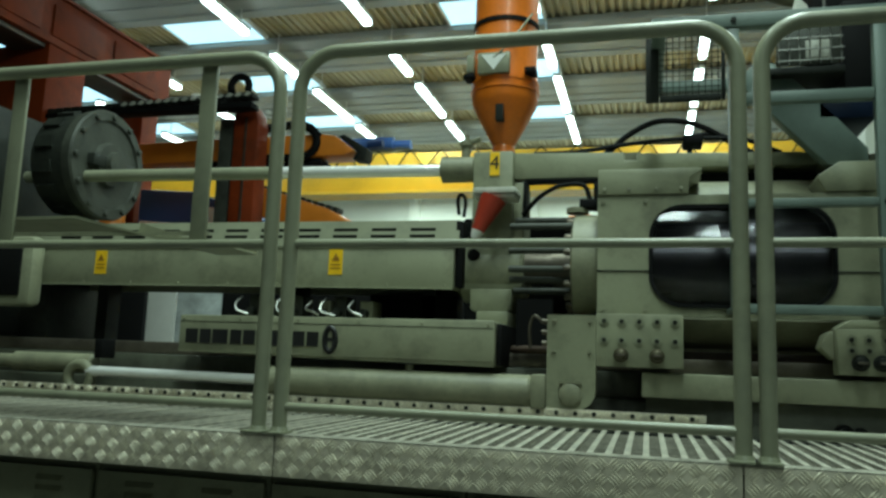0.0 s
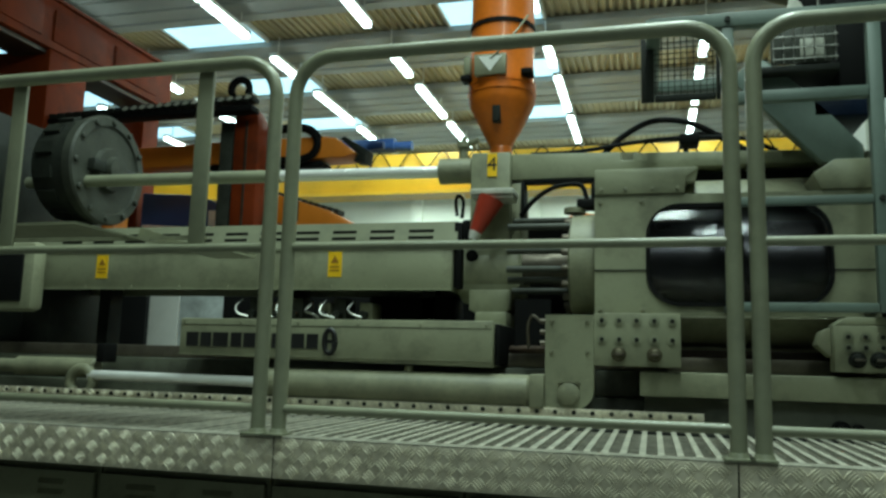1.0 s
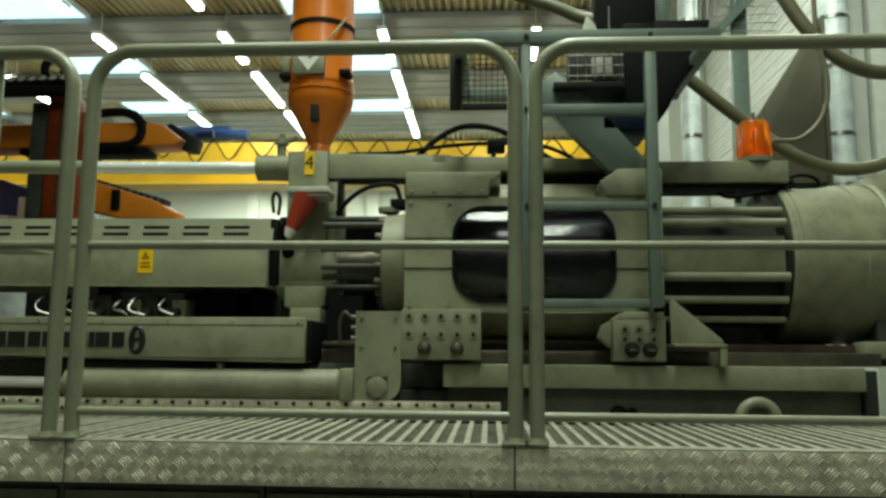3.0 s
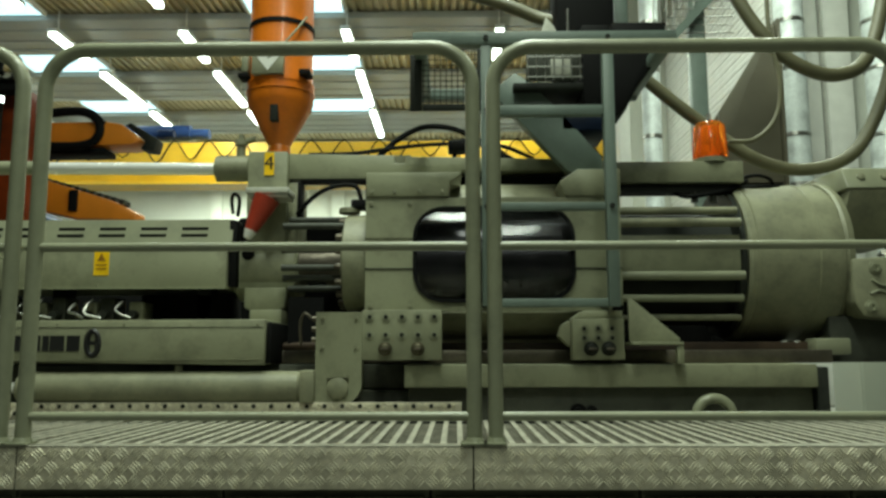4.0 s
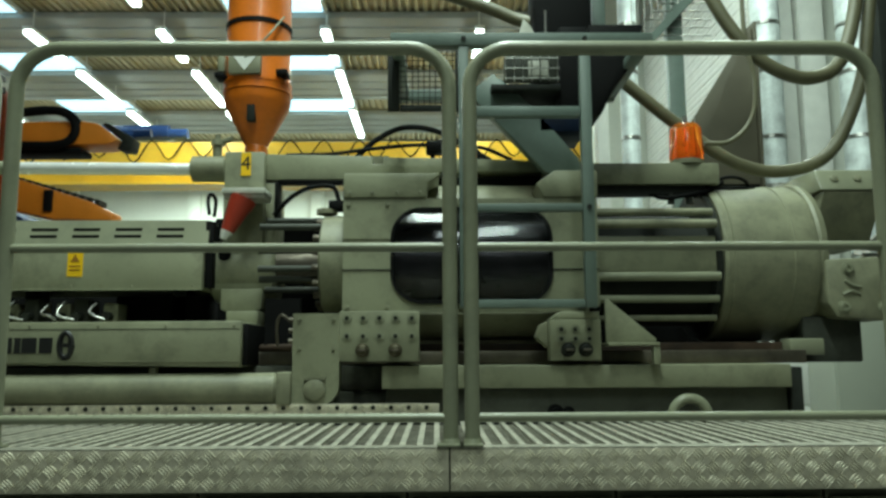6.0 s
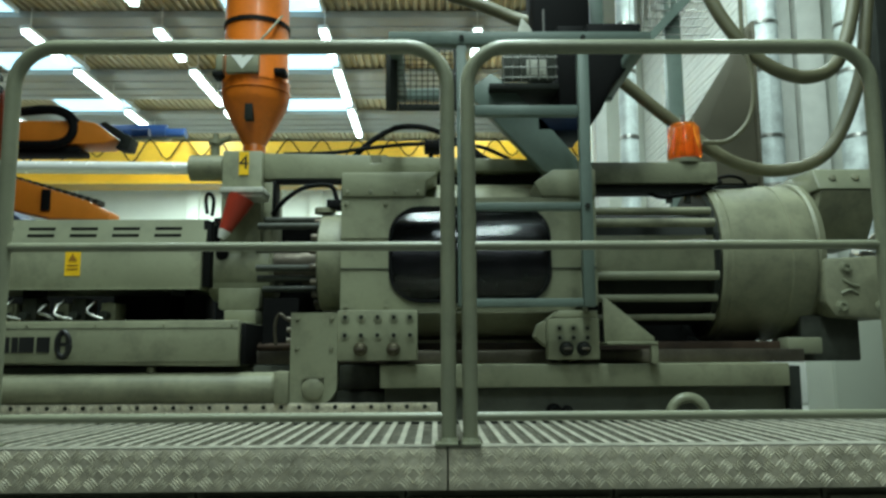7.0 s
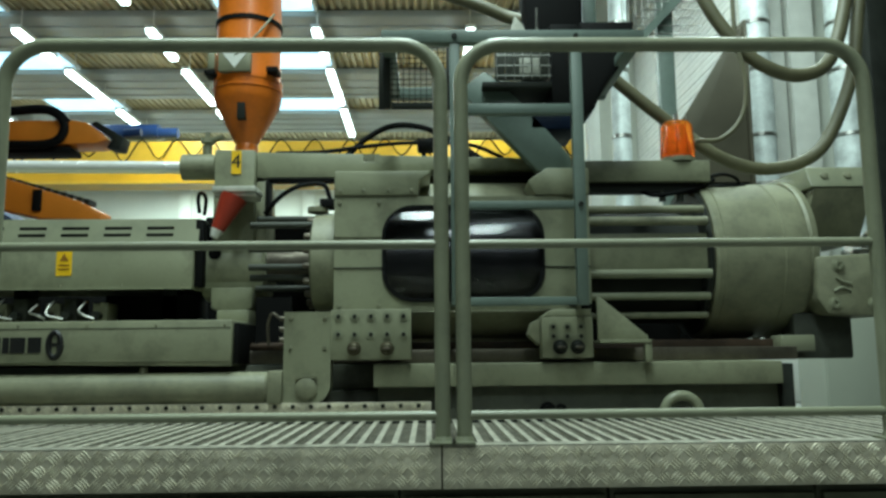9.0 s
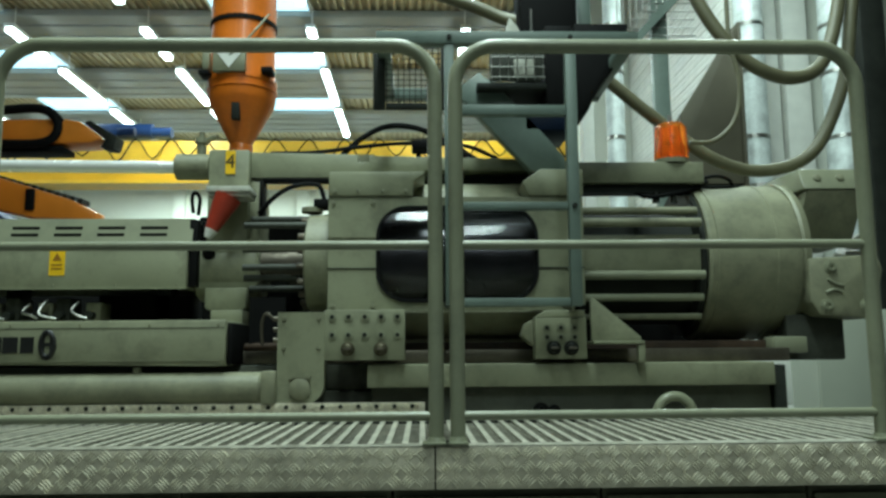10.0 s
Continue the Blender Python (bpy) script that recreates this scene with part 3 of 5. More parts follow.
for pts, r in (([(1.50, 3.30, 1.99), (1.56, 3.27, 1.955), (1.66, 3.26, 1.965), (1.76, 3.27, 1.99), (1.84, 3.30, 2.03)], 0.010),
               ([(1.80, 3.32, 2.04), (1.88, 3.30, 2.055), (1.95, 3.32, 2.04), (1.98, 3.36, 2.0)], 0.008),
               ([(1.80, 3.32, 2.00), (1.90, 3.30, 2.005), (1.99, 3.33, 2.01)], 0.007)):
    part("hose", tube(B(), pts, r, 8, smooth=6), BLACK, unit, "black rubber hose")
for vx in (1.60, 1.68):
    part("hose_nipple", lathe(B(), (vx, 3.28, 1.93), (0, 0, 1), [(0, 0.016), (0.03, 0.016), (0.032, 0.011), (0.05, 0.011)], 12), CASTG, unit)
part("guide_cylinder", lathe(B(), (-0.508, 3.27, 2.090), (1, 0, 0), [(0, 0.045), (0.006, 0.057), (0.15, 0.057), (0.158, 0.05)], 32), GREY2, unit)
part("guide_rod", cyl(B(), (-1.28, 3.27, 2.098), (-0.505, 3.27, 2.090), 0.027, seg=24), CHROME, unit, "polished chrome rod")
part("guide_rod_sleeve", cyl(B(), (-2.72, 3.27, 2.112), (-1.28, 3.27, 2.098), 0.030, seg=24), RAILP, unit)
part("valve", lathe(B(), (-0.40, 3.27, 2.145), (0, 0, 1), [(0, 0.02), (0.05, 0.02), (0.052, 0.03), (0.075, 0.03), (0.08, 0.012), (0.10, 0.012)], 16), GREY2, unit)
part("valve_stem", cyl(B(), (-0.40, 3.27, 2.205), (-0.33, 3.25, 2.222), 0.012, seg=12), GREY2, unit)

# hoses over the beam
for pts, r in (([(0.20, 3.30, 2.14), (0.30, 3.30, 2.23), (0.42, 3.30, 2.285), (0.56, 3.30, 2.27), (0.70, 3.32, 2.20), (0.80, 3.34, 2.12)], 0.013),
               ([(-0.10, 3.28, 2.155), (0.10, 3.28, 2.16), (0.30, 3.28, 2.185), (0.50, 3.28, 2.20), (0.75, 3.28, 2.19), (0.90, 3.28, 2.13)], 0.009),
               ([(-0.13, 3.2, 1.87), (-0.06, 3.18, 1.94), (0.02, 3.18, 1.985), (0.12, 3.18, 1.99), (0.15, 3.18, 1.93)], 0.010),
               ([(0.55, 3.34, 2.13), (0.56, 3.34, 2.22), (0.68, 3.34, 2.225), (0.78, 3.34, 2.16), (0.84, 3.34, 2.12)], 0.011)):
    part("hose", tube(B(), pts, r, 10, smooth=8), BLACK, unit, "black rubber hose")
part("hose_fitting", box(B(), 0.11, 0.18, 3.14, 3.22, 1.885, 1.925, 0.006), BLACK, unit)
part("hose_fitting", cyl(B(), (0.10, 3.18, 1.87), (0.10, 3.18, 1.89), 0.045, seg=20), GREY2, unit)
part("hose_clamp", box(B(), 0.52, 0.60, 3.26, 3.36, 2.17, 2.215, 0.008), BLACK, unit)

# lower slab with pivot, and the valve panels
bm = B()
pv = [(0.026, 1.432), (0.200, 1.432), (0.200, 1.16)]
for i in range(9):
    a = radians(0 - 90 * i / 8)
    pv.append((0.128 + 0.072 * math.cos(a), 1.165 + 0.072 * math.sin(a)))
pv += [(0.026, 1.095)]
prism(bm, pv, 2.835, 2.91)
part("pivot_slab", bm, GREY, unit)
part("pivot_pin", lathe(B(), (0.112, 2.835, 1.150), (0, -1, 0), [(0, 0.040), (0.010, 0.040), (0.014, 0.034)], 32), GREY2, unit)
part("slab_web", box(B(), 0.05, 0.19, 2.911, 3.4, 1.295, 1.42), GREY2, unit)


def valve_panel(x0, x1, z0, z1, cols, rows, knobs, knob_r, kmat):
    p = part("valve_panel", box(B(), x0, x1, 2.825, 2.90, z0, z1, 0.004), GREY, unit)
    for cx in cols:
        for cz in rows:
            part("socket", lathe(B(), (cx, 2.8255, cz), (0, -1, 0), [(0, 0.0175), (0.004, 0.0175), (0.0048, 0.0085)], 16), RAILP, p)
            part("socket_core", lathe(B(), (cx, 2.8206, cz), (0, -1, 0), [(0, 0.0080), (0.003, 0.0070)], 12), CASTD, p)
    for kx, kz in knobs:
        part("knob", lathe(B(), (kx, 2.8255, kz), (0, -1, 0), [(0, knob_r), (0.012, knob_r), (0.014, knob_r * 0.72), (0.034, knob_r * 0.66), (0.038, knob_r * 0.4)], 20), kmat, p, "turned dark metal knob")
        part("knob_cap", box(B(), kx - knob_r * 0.55, kx + knob_r * 0.55, 2.779, 2.787, kz - 0.004, kz + 0.004, 0.001), OILY, p)
    return p


vp = valve_panel(0.201, 0.499, 1.252, 1.439, [0.229 + i * 0.0605 for i in range(5)], (1.413, 1.346), ((0.288, 1.294), (0.410, 1.294)), 0.026, BRASS)
vq = valve_panel(0.986, 1.178, 1.252, 1.405, [1.029, 1.081, 1.133], (1.368, 1.333), ((1.053, 1.293), (1.118, 1.293)), 0.027, DARKP)
part("panel_cap", prism(B(), [(0.990, 1.407), (1.174, 1.407), (1.174, 1.434), (1.031, 1.434)], 2.83, 2.95, 0.003), GREY, unit)
part("panel_bracket", prism(B(), [(0.941, 1.34), (0.984, 1.30), (0.984, 1.40), (0.956, 1.385)], 2.86, 2.95, 0.003), GREY2, unit)
part("panel_arm", box(B(), 0.25, 0.46, 2.90, 3.0, 1.30, 1.44), GREY2, unit)
part("panel_arm", box(B(), 1.04, 1.16, 2.90, 3.01, 1.30, 1.43), GREY2, unit)
part("gusset", prism(B(), [(1.20, 1.480), (1.212, 1.480), (1.388, 1.332), (1.388, 1.318), (1.20, 1.318)], 2.84, 2.86, 0.002), GREY, unit)
part("gusset_shelf", box(B(), 1.20, 1.39, 2.80, 3.1, 1.306, 1.318, 0.002), GREY, unit)
part("gusset_leg", box(B(), 1.366, 1.392, 2.805, 2.83, 1.237, 1.305, 0.002), GREY, unit)

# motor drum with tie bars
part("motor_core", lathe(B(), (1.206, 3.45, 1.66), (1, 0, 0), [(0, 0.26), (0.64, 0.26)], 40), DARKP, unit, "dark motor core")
for z, y, r, mt in ((1.868, 3.14, 0.017, GREY2), (1.812, 3.10, 0.019, GREY2), (1.590, 3.08, 0.019, RAILP), (1.500, 3.11, 0.016, RAILP), (1.422, 3.15, 0.013, GREY2)):
    part("tie_bar", cyl(B(), (1.206, y, z), (1.728, y, z), r, seg=20), mt, unit)
part("shield_sheet", box(B(), 1.206, 1.735, 3.13, 3.14, 1.615, 1.765, 0.003), GREY, unit)
bm = B()
lathe(bm, (1.765, 3.45, 1.68), (1, 0, 0), [(0, 0.30), (0.0, 0.340), (0.012, 0.349), (0.375, 0.352), (0.395, 0.344), (0.396, 0.305), (0.43, 0.298), (0.44, 0.28), (0.48, 0.20)], 64)
part("motor_drum", bm, GREY2, unit)
part("drum_band", lathe(B(), (1.735, 3.45, 1.68), (1, 0, 0), [(0, 0.30), (0.001, 0.335), (0.022, 0.335), (0.023, 0.30)], 64), DARKP, unit)
part("end_block", prism_x(B(), [(3.15, 1.962), (3.60, 1.962), (3.60, 1.74), (3.30, 1.74)], 2.215, 2.475, 0.012), GREY2, unit)
# Cap wears the paler rail paint, imitating light on its slope.
part("end_block_cap", prism_x(B(), [(3.145, 1.964), (3.60, 1.964), (3.60, 2.075), (3.195, 2.062)], 2.200, 2.485, 0.010), RAILP, unit)
part("cap_collar", lathe(B(), (2.162, 3.45, 1.70), (1, 0, 0), [(0, 0.335), (0.012, 0.343), (0.040, 0.335), (0.052, 0.30)], 56), GREY2, unit)
bm = B()
prism(bm, [(2.175, 1.660), (2.475, 1.675), (2.49, 1.61), (2.45, 1.43), (2.41, 1.405), (2.21, 1.420), (2.175, 1.48)], 3.10, 3.6, 0.015)
part("pump_head", bm, GREY2, unit)
for bx, bz in ((2.265, 1.622), (2.440, 1.630), (2.240, 1.462), (2.405, 1.462)):
    part("cap_screw", lathe(B(), (bx, 3.10, bz), (0, -1, 0), [(0, 0.026), (0.005, 0.026), (0.006, 0.018), (0.014, 0.018), (0.0142, 0.010), (0.009, 0.009)], 20), RAILP, unit)
for bx, bz in ((2.27, 2.028), (2.37, 2.03)):
    part("cap_screw", lathe(B(), (bx, 3.172, bz - 0.012), (0, -1, 0.3), [(0, 0.016), (0.010, 0.016), (0.012, 0.011)], 14), GREY2, unit)
part("pump_neck", box(B(), 2.11, 2.36, 3.2, 3.5, 1.238, 1.43, 0.01), CASTG, unit)
part("weld_bead", tube(B(), [(2.25, 3.098, 1.572), (2.28, 3.094, 1.552), (2.315, 3.098, 1.545)], 0.006, 8, smooth=4), RAILP, unit)
part("weld_bead", tube(B(), [(2.24, 3.098, 1.515), (2.275, 3.094, 1.528), (2.31, 3.098, 1.515)], 0.006, 8, smooth=4), RAILP, unit)
part("pipe_block", box(B(), 2.00, 2.14, 3.08, 3.19, 1.268, 1.335, 0.008), RAILP, unit)
for k in range(4):
    part("outlet_pipe", tube(B(), [(2.44, 3.3, 1.60 + 0.05 * k), (2.54, 3.3, 1.60 + 0.05 * k), (2.58, 3.35, 1.66 + 0.05 * k), (2.58, 3.6, 1.75)], 0.016, 10, smooth=4), STEEL, unit)

# ---- orange hopper dryer ----
hop = thing("hopper_loader", (-0.243, 3.33, 2.152), "orange painted material hopper with a black clamp band", "hopper")
HX = -0.243
part("body_flange", lathe(B(), (-0.243, 3.33, 2.44), (0, 0, 1), [(0, 0.149), (0.001, 0.154), (0.012, 0.154), (0.013, 0.149)], 56), ORANGE, hop)
part("hopper_body", lathe(B(), (HX, 3.33, 2.15), (0, 0, 1), [(0, 0.05), (0.05, 0.05), (0.055, 0.048), (0.235, 0.142), (0.265, 0.149), (0.33, 0.149)], 56), ORANGE, hop)
part("cylinder", lathe(B(), (HX, 3.33, 2.482), (0, 0, 1), [(0, 0.146), (0.02, 0.143), (1.6, 0.143)], 56), ORANGE, hop)
part("clamp_band", lathe(B(), (HX, 3.33, 2.742), (0, 0, 1), [(0, 0.1435), (0.001, 0.148), (0.02, 0.148), (0.021, 0.1435)], 56), BLACK, hop, "black clamp band")
part("joint_ring", lathe(B(), (HX, 3.33, 2.476), (0, 0, 1), [(0, 0.146), (0.001, 0.152), (0.014, 0.152), (0.015, 0.145)], 56), ORANGE, hop)
part("sight_glass", box(B(), HX - 0.018, HX + 0.018, 3.20, 3.24, 2.29, 2.40, 0.004), DARKP, hop, "dark sight glass")
lab = part("type_plate", box(B(), HX - 0.095, HX + 0.045, 3.166, 3.20, 2.492, 2.585, 0.002), GREY2, hop, "grey plate with a white triangle")
part("triangle", prism(B(), [(HX - 0.078, 2.574), (HX + 0.030, 2.574), (HX - 0.024, 2.505)], 3.1635, 3.1655), WHITE, lab)
part("latch", box(B(), HX - 0.155, HX - 0.125, 3.22, 3.30, 2.52, 2.60, 0.004), RAILP, hop)
part("latch", box(B(), HX - 0.165, HX - 0.12, 3.20, 3.28, 2.488, 2.510, 0.004), BLACK, hop)
part("latch", box(B(), HX + 0.105, HX + 0.155, 3.20, 3.28, 2.50, 2.525, 0.004), BLACK, hop)
part("cable", tube(B(), [(HX - 0.09, 3.185, 2.52), (HX, 3.165, 2.58), (HX + 0.08, 3.185, 2.68), (HX + 0.13, 3.24, 2.78)], 0.005, 8, smooth=6), RAILP, hop)

# ---- barrel guard cover ----
cov = thing("barrel_cover", (-1.4, 3.3, 1.54), "long grey sheet-metal barrel guard with slotted top and warning stickers", "machine guard")
part("front_sheet", box(B(), -2.475, -0.402, 3.115, 3.125, 1.545, 1.725, 0.003), GREY, cov)
part("end_sheet", box(B(), -0.414, -0.402, 3.127, 3.48, 1.545, 1.725, 0.003), GREY, cov)
part("back_sheet", box(B(), -2.475, -0.402, 3.482, 3.492, 1.545, 1.84, 0.003), GREY, cov)
bm = B()
prof = [(3.113, 1.727), (3.150, 1.842), (3.45, 1.846), (3.45, 1.836), (3.158, 1.832), (3.123, 1.727)]
a = [bm.verts.new((-2.475, y, z)) for y, z in prof]
b = [bm.verts.new((-0.385, y, z)) for y, z in prof]
for i in range(6):
    bm.faces.new((a[i], a[(i + 1) % 6], b[(i + 1) % 6], b[i]))
bm.faces.new(a); bm.faces.new(b)
top_sheet = part("top_sheet", bm, RAILP, cov, "pale slotted top sheet", flat=True)
x = -2.35
while x < -0.5:
    for zz in (1.765, 1.795):
        yy = 3.113 + (zz - 1.727) * 0.322
        part("slot", box(B(), x, x + 0.11, yy - 0.0012, yy + 0.004, zz, zz + 0.012, 0.0), BLACK, cov)
    x += 0.175
for sx, sz in ((-0.926, 1.657), (-2.106, 1.652)):
    st = part("warning_sticker", box(B(), sx - 0.032, sx + 0.032, 3.1125, 3.1145, sz - 0.055, sz + 0.055), STICKER, cov, "yellow warning sticker")
    part("symbol", prism(B(), [(sx - 0.018, sz + 0.006), (sx + 0.018, sz + 0.006), (sx, sz + 0.038)], 3.1105, 3.112), MARK, st)
    for k in range(2):
        part("print_bar", box(B(), sx - 0.022, sx + 0.022, 3.1105, 3.112, sz - 0.014 - 0.016 * k, sz - 0.009 - 0.016 * k), MARK, st)
bm = B()
# Dark gap between cover and feed throat, imitated by a black strip.
part("end_gap_strip", box(B(), -0.400, -0.368, 3.135, 3.19, 1.556, 1.836, 0.003), BLACK, cov, "black strip for the dark gap beside the cover")
# Black box fills the cover's hollow, painting in the darkness below it.
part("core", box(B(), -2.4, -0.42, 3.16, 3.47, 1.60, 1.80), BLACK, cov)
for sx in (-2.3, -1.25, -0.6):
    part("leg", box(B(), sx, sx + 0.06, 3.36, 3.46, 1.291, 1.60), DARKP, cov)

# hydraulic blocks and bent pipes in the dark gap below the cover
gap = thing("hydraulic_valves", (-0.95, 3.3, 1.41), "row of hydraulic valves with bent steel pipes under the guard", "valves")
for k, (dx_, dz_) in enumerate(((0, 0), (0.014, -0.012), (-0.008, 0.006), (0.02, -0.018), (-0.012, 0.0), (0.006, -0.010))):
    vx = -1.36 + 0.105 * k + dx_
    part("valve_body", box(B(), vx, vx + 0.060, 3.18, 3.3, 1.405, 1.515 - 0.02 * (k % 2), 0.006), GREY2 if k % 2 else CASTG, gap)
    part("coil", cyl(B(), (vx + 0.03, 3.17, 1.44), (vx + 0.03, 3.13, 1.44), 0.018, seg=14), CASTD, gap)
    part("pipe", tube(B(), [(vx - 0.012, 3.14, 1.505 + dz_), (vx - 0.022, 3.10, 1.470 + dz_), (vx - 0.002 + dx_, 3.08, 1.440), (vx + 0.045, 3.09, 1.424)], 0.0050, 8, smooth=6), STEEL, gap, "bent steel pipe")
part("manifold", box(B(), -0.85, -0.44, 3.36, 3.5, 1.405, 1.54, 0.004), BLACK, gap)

# ---- lower trunking box with the maker's mark ----
trk = thing("trunking_box", (-0.83, 3.0, 1.23), "grey sheet-metal trunking box with black maker's lettering bars", "machine cover")
bm = B()
prism(bm, [(-1.485, 1.252), (-0.168, 1.234), (-0.168, 1.406), (-1.485, 1.402)], 2.84, 3.28, 0.006)
part("casing", bm, GREY, trk)
# Open end of the box: its shaded inside put in as a black sheet.
part("end_cap", box(B(), -0.166, -0.146, 2.86, 3.25, 1.240, 1.395, 0.003), BLACK, trk)
part("mount", box(B(), -1.0, -0.3, 3.05, 3.25, 1.21, 1.232), DARKP, trk)
lx = -1.452
for w in (0.066, 0.058, 0.082, 0.058, 0.062, 0.066, 0.058, 0.028, 0.066, 0.058):
    part("letter_bar", box(B(), lx, lx + w * 0.84, 2.837, 2.8395, 1.288, 1.346), INK, trk)
    lx += w * 0.985
bm = B()
tube(bm, [(-0.818 + 0.024 * math.cos(t), 2.838, 1.318 + 0.046 * math.sin(t)) for t in (2 * math.pi * i / 24 for i in range(25))], 0.0100, 6)
part("emblem_ring", bm, INK, trk)
part("emblem_bar", box(B(), -0.834, -0.802, 2.8365, 2.8395, 1.311, 1.325), INK, trk)
for ex in (-0.836, -0.809):
    part("emblem_bar", box(B(), ex, ex + 0.009, 2.8362, 2.8392, 1.290, 1.346), INK, trk)

# ---- carriage cylinder ----
hyd = thing("carriage_cylinder", (-0.6, 2.875, 1.10), "grey-green hydraulic carriage cylinder with a chrome rod", "hydraulic cylinder")
part("cylinder_tube", lathe(B(), (-1.10, 2.875, 1.150), (1, 0, 0), [(0, 0.05), (0.01, 0.060), (1.06, 0.062), (1.07, 0.055)], 40), GREY2, hyd)
part("end_cap", box(B(), -0.03, 0.024, 2.82, 2.94, 1.095, 1.215, 0.006), GREY2, hyd)
part("bleed_port", cyl(B(), (-0.50, 2.875, 1.20), (-0.50, 2.875, 1.232), 0.016, seg=14), GREY2, hyd)
part("rod", cyl(B(), (-1.93, 2.875, 1.155), (-1.10, 2.875, 1.150), 0.022, seg=24), CHROME, hyd, "polished chrome rod")
bm = B()
tube(bm, [(-1.97 + 0.058 * math.cos(a), 2.875, 1.125 + 0.058 * math.sin(a)) for a in (2 * math.pi * i / 28 for i in range(29))], 0.022, 12)
part("clevis_eye", bm, GREY2, hyd)
part("anchor_tube", lathe(B(), (-2.9, 2.92, 1.185), (1, 0, 0), [(0, 0.03), (0.55, 0.03), (0.56, 0.042), (0.96, 0.042), (0.97, 0.03)], 28), GREY2, hyd)
part("anchor_block", box(B(), -1.90, -1.86, 2.86, 2.95, 1.21, 1.29, 0.006), BLACK, hyd)

# grease fittings beside the pivot slab and fixing screws on the sheets
for fz in (1.33, 1.37, 1.41):
    part("grease_fitting", cyl(B(), (0.0, 2.90, fz), (0.026, 2.90, fz), 0.010, seg=12), OILY, unit)
part("grease_pipe", tube(B(), [(0.0, 2.90, 1.41), (-0.03, 2.90, 1.43), (-0.05, 2.92, 1.39), (-0.05, 2.94, 1.31)], 0.006, 8, smooth=6), OILY, unit)
part("spindle", cyl(B(), (-0.13, 3.02, 1.305), (0.03, 2.95, 1.305), 0.016, seg=16), RUST, unit)
for sx, sz in ((0.215, 1.46), (0.215, 1.87), (1.185, 1.46), (1.185, 1.87), (0.37, 1.46), (0.37, 1.87)):
    part("screw", lathe(B(), (sx, 2.955, sz), (0, -1, 0), [(0, 0.009), (0.006, 0.009), (0.007, 0.005)], 12), GREY2, unit)
for sx in (0.22, 0.31, 0.41, 0.50):
    part("screw", lathe(B(), (sx, 2.945, 1.915), (0, -1, 0), [(0, 0.008), (0.006, 0.008), (0.007, 0.004)], 12), GREY2, unit)
for k in range(9):
    part("rivet", lathe(B(), (-2.44 + 0.25 * k, 3.115, 1.560), (0, -1, 0), [(0, 0.006), (0.003, 0.005)], 10), GREY2, cov)
for k in range(6):
    part("rivet", lathe(B(), (-1.465 + 0.254 * k, 2.84, 1.388), (0, -1, 0), [(0, 0.006), (0.003, 0.005)], 10), GREY2, trk)
part("lid_seam", box(B(), -1.483, -0.172, 2.8385, 2.8415, 1.3755, 1.3775), DARKP, trk)
for sx, sz in ((0.05, 1.41), (0.05, 1.30), (0.178, 1.41), (0.178, 1.30)):
    part("screw", lathe(B(), (sx, 2.835, sz), (0, -1, 0), [(0, 0.008), (0.005, 0.008), (0.006, 0.004)], 12), GREY2, unit)
part("pin_clip", prism(B(), [(0.072, 1.187), (0.152, 1.187), (0.152, 1.197), (0.072, 1.197)], 2.822, 2.834), GREY2, unit)
for x_ in (1.80, 2.05):
    part("drum_seam", lathe(B(), (x_, 3.45, 1.68), (1, 0, 0), [(0, 0.3505), (0.001, 0.3545), (0.008, 0.3545), (0.009, 0.3505)], 64), GREY2, unit)

# dark oil streaks around the panels, raised weld beads along the frame joints
part("oil_cup", cyl(B(), (1.165, 2.86, 1.436), (1.165, 2.86, 1.455), 0.022, seg=16), BLACK, unit)
part("cover_fold", box(B(), -2.475, -0.402, 3.110, 3.1145, 1.719, 1.7255), RAILP, cov)
part("base_flange", box(B(), -2.475, -0.402, 3.108, 3.1145, 1.545, 1.5535), GREY, cov)
part("drip_edge", box(B(), -1.483, -0.170, 2.834, 2.8395, 1.2545, 1.2605), GREY2, trk)
# Dark side edges of the opening, black strips like the beam's shadow.
part("opening_shade_strip", box(B(), 0.160, 0.178, 3.243, 3.30, 1.90, 2.018, 0.002), BLACK, unit)
part("opening_shade_strip", box(B(), -0.130, -0.117, 3.20, 3.30, 1.86, 2.018, 0.002), BLACK, unit)

# ---- steel support frame with its boxes ----
fr = thing("support_frame", (0.94, 2.78, 1.44), "grey-green welded steel support frame bolted over the machine", "frame")
FY = 2.73
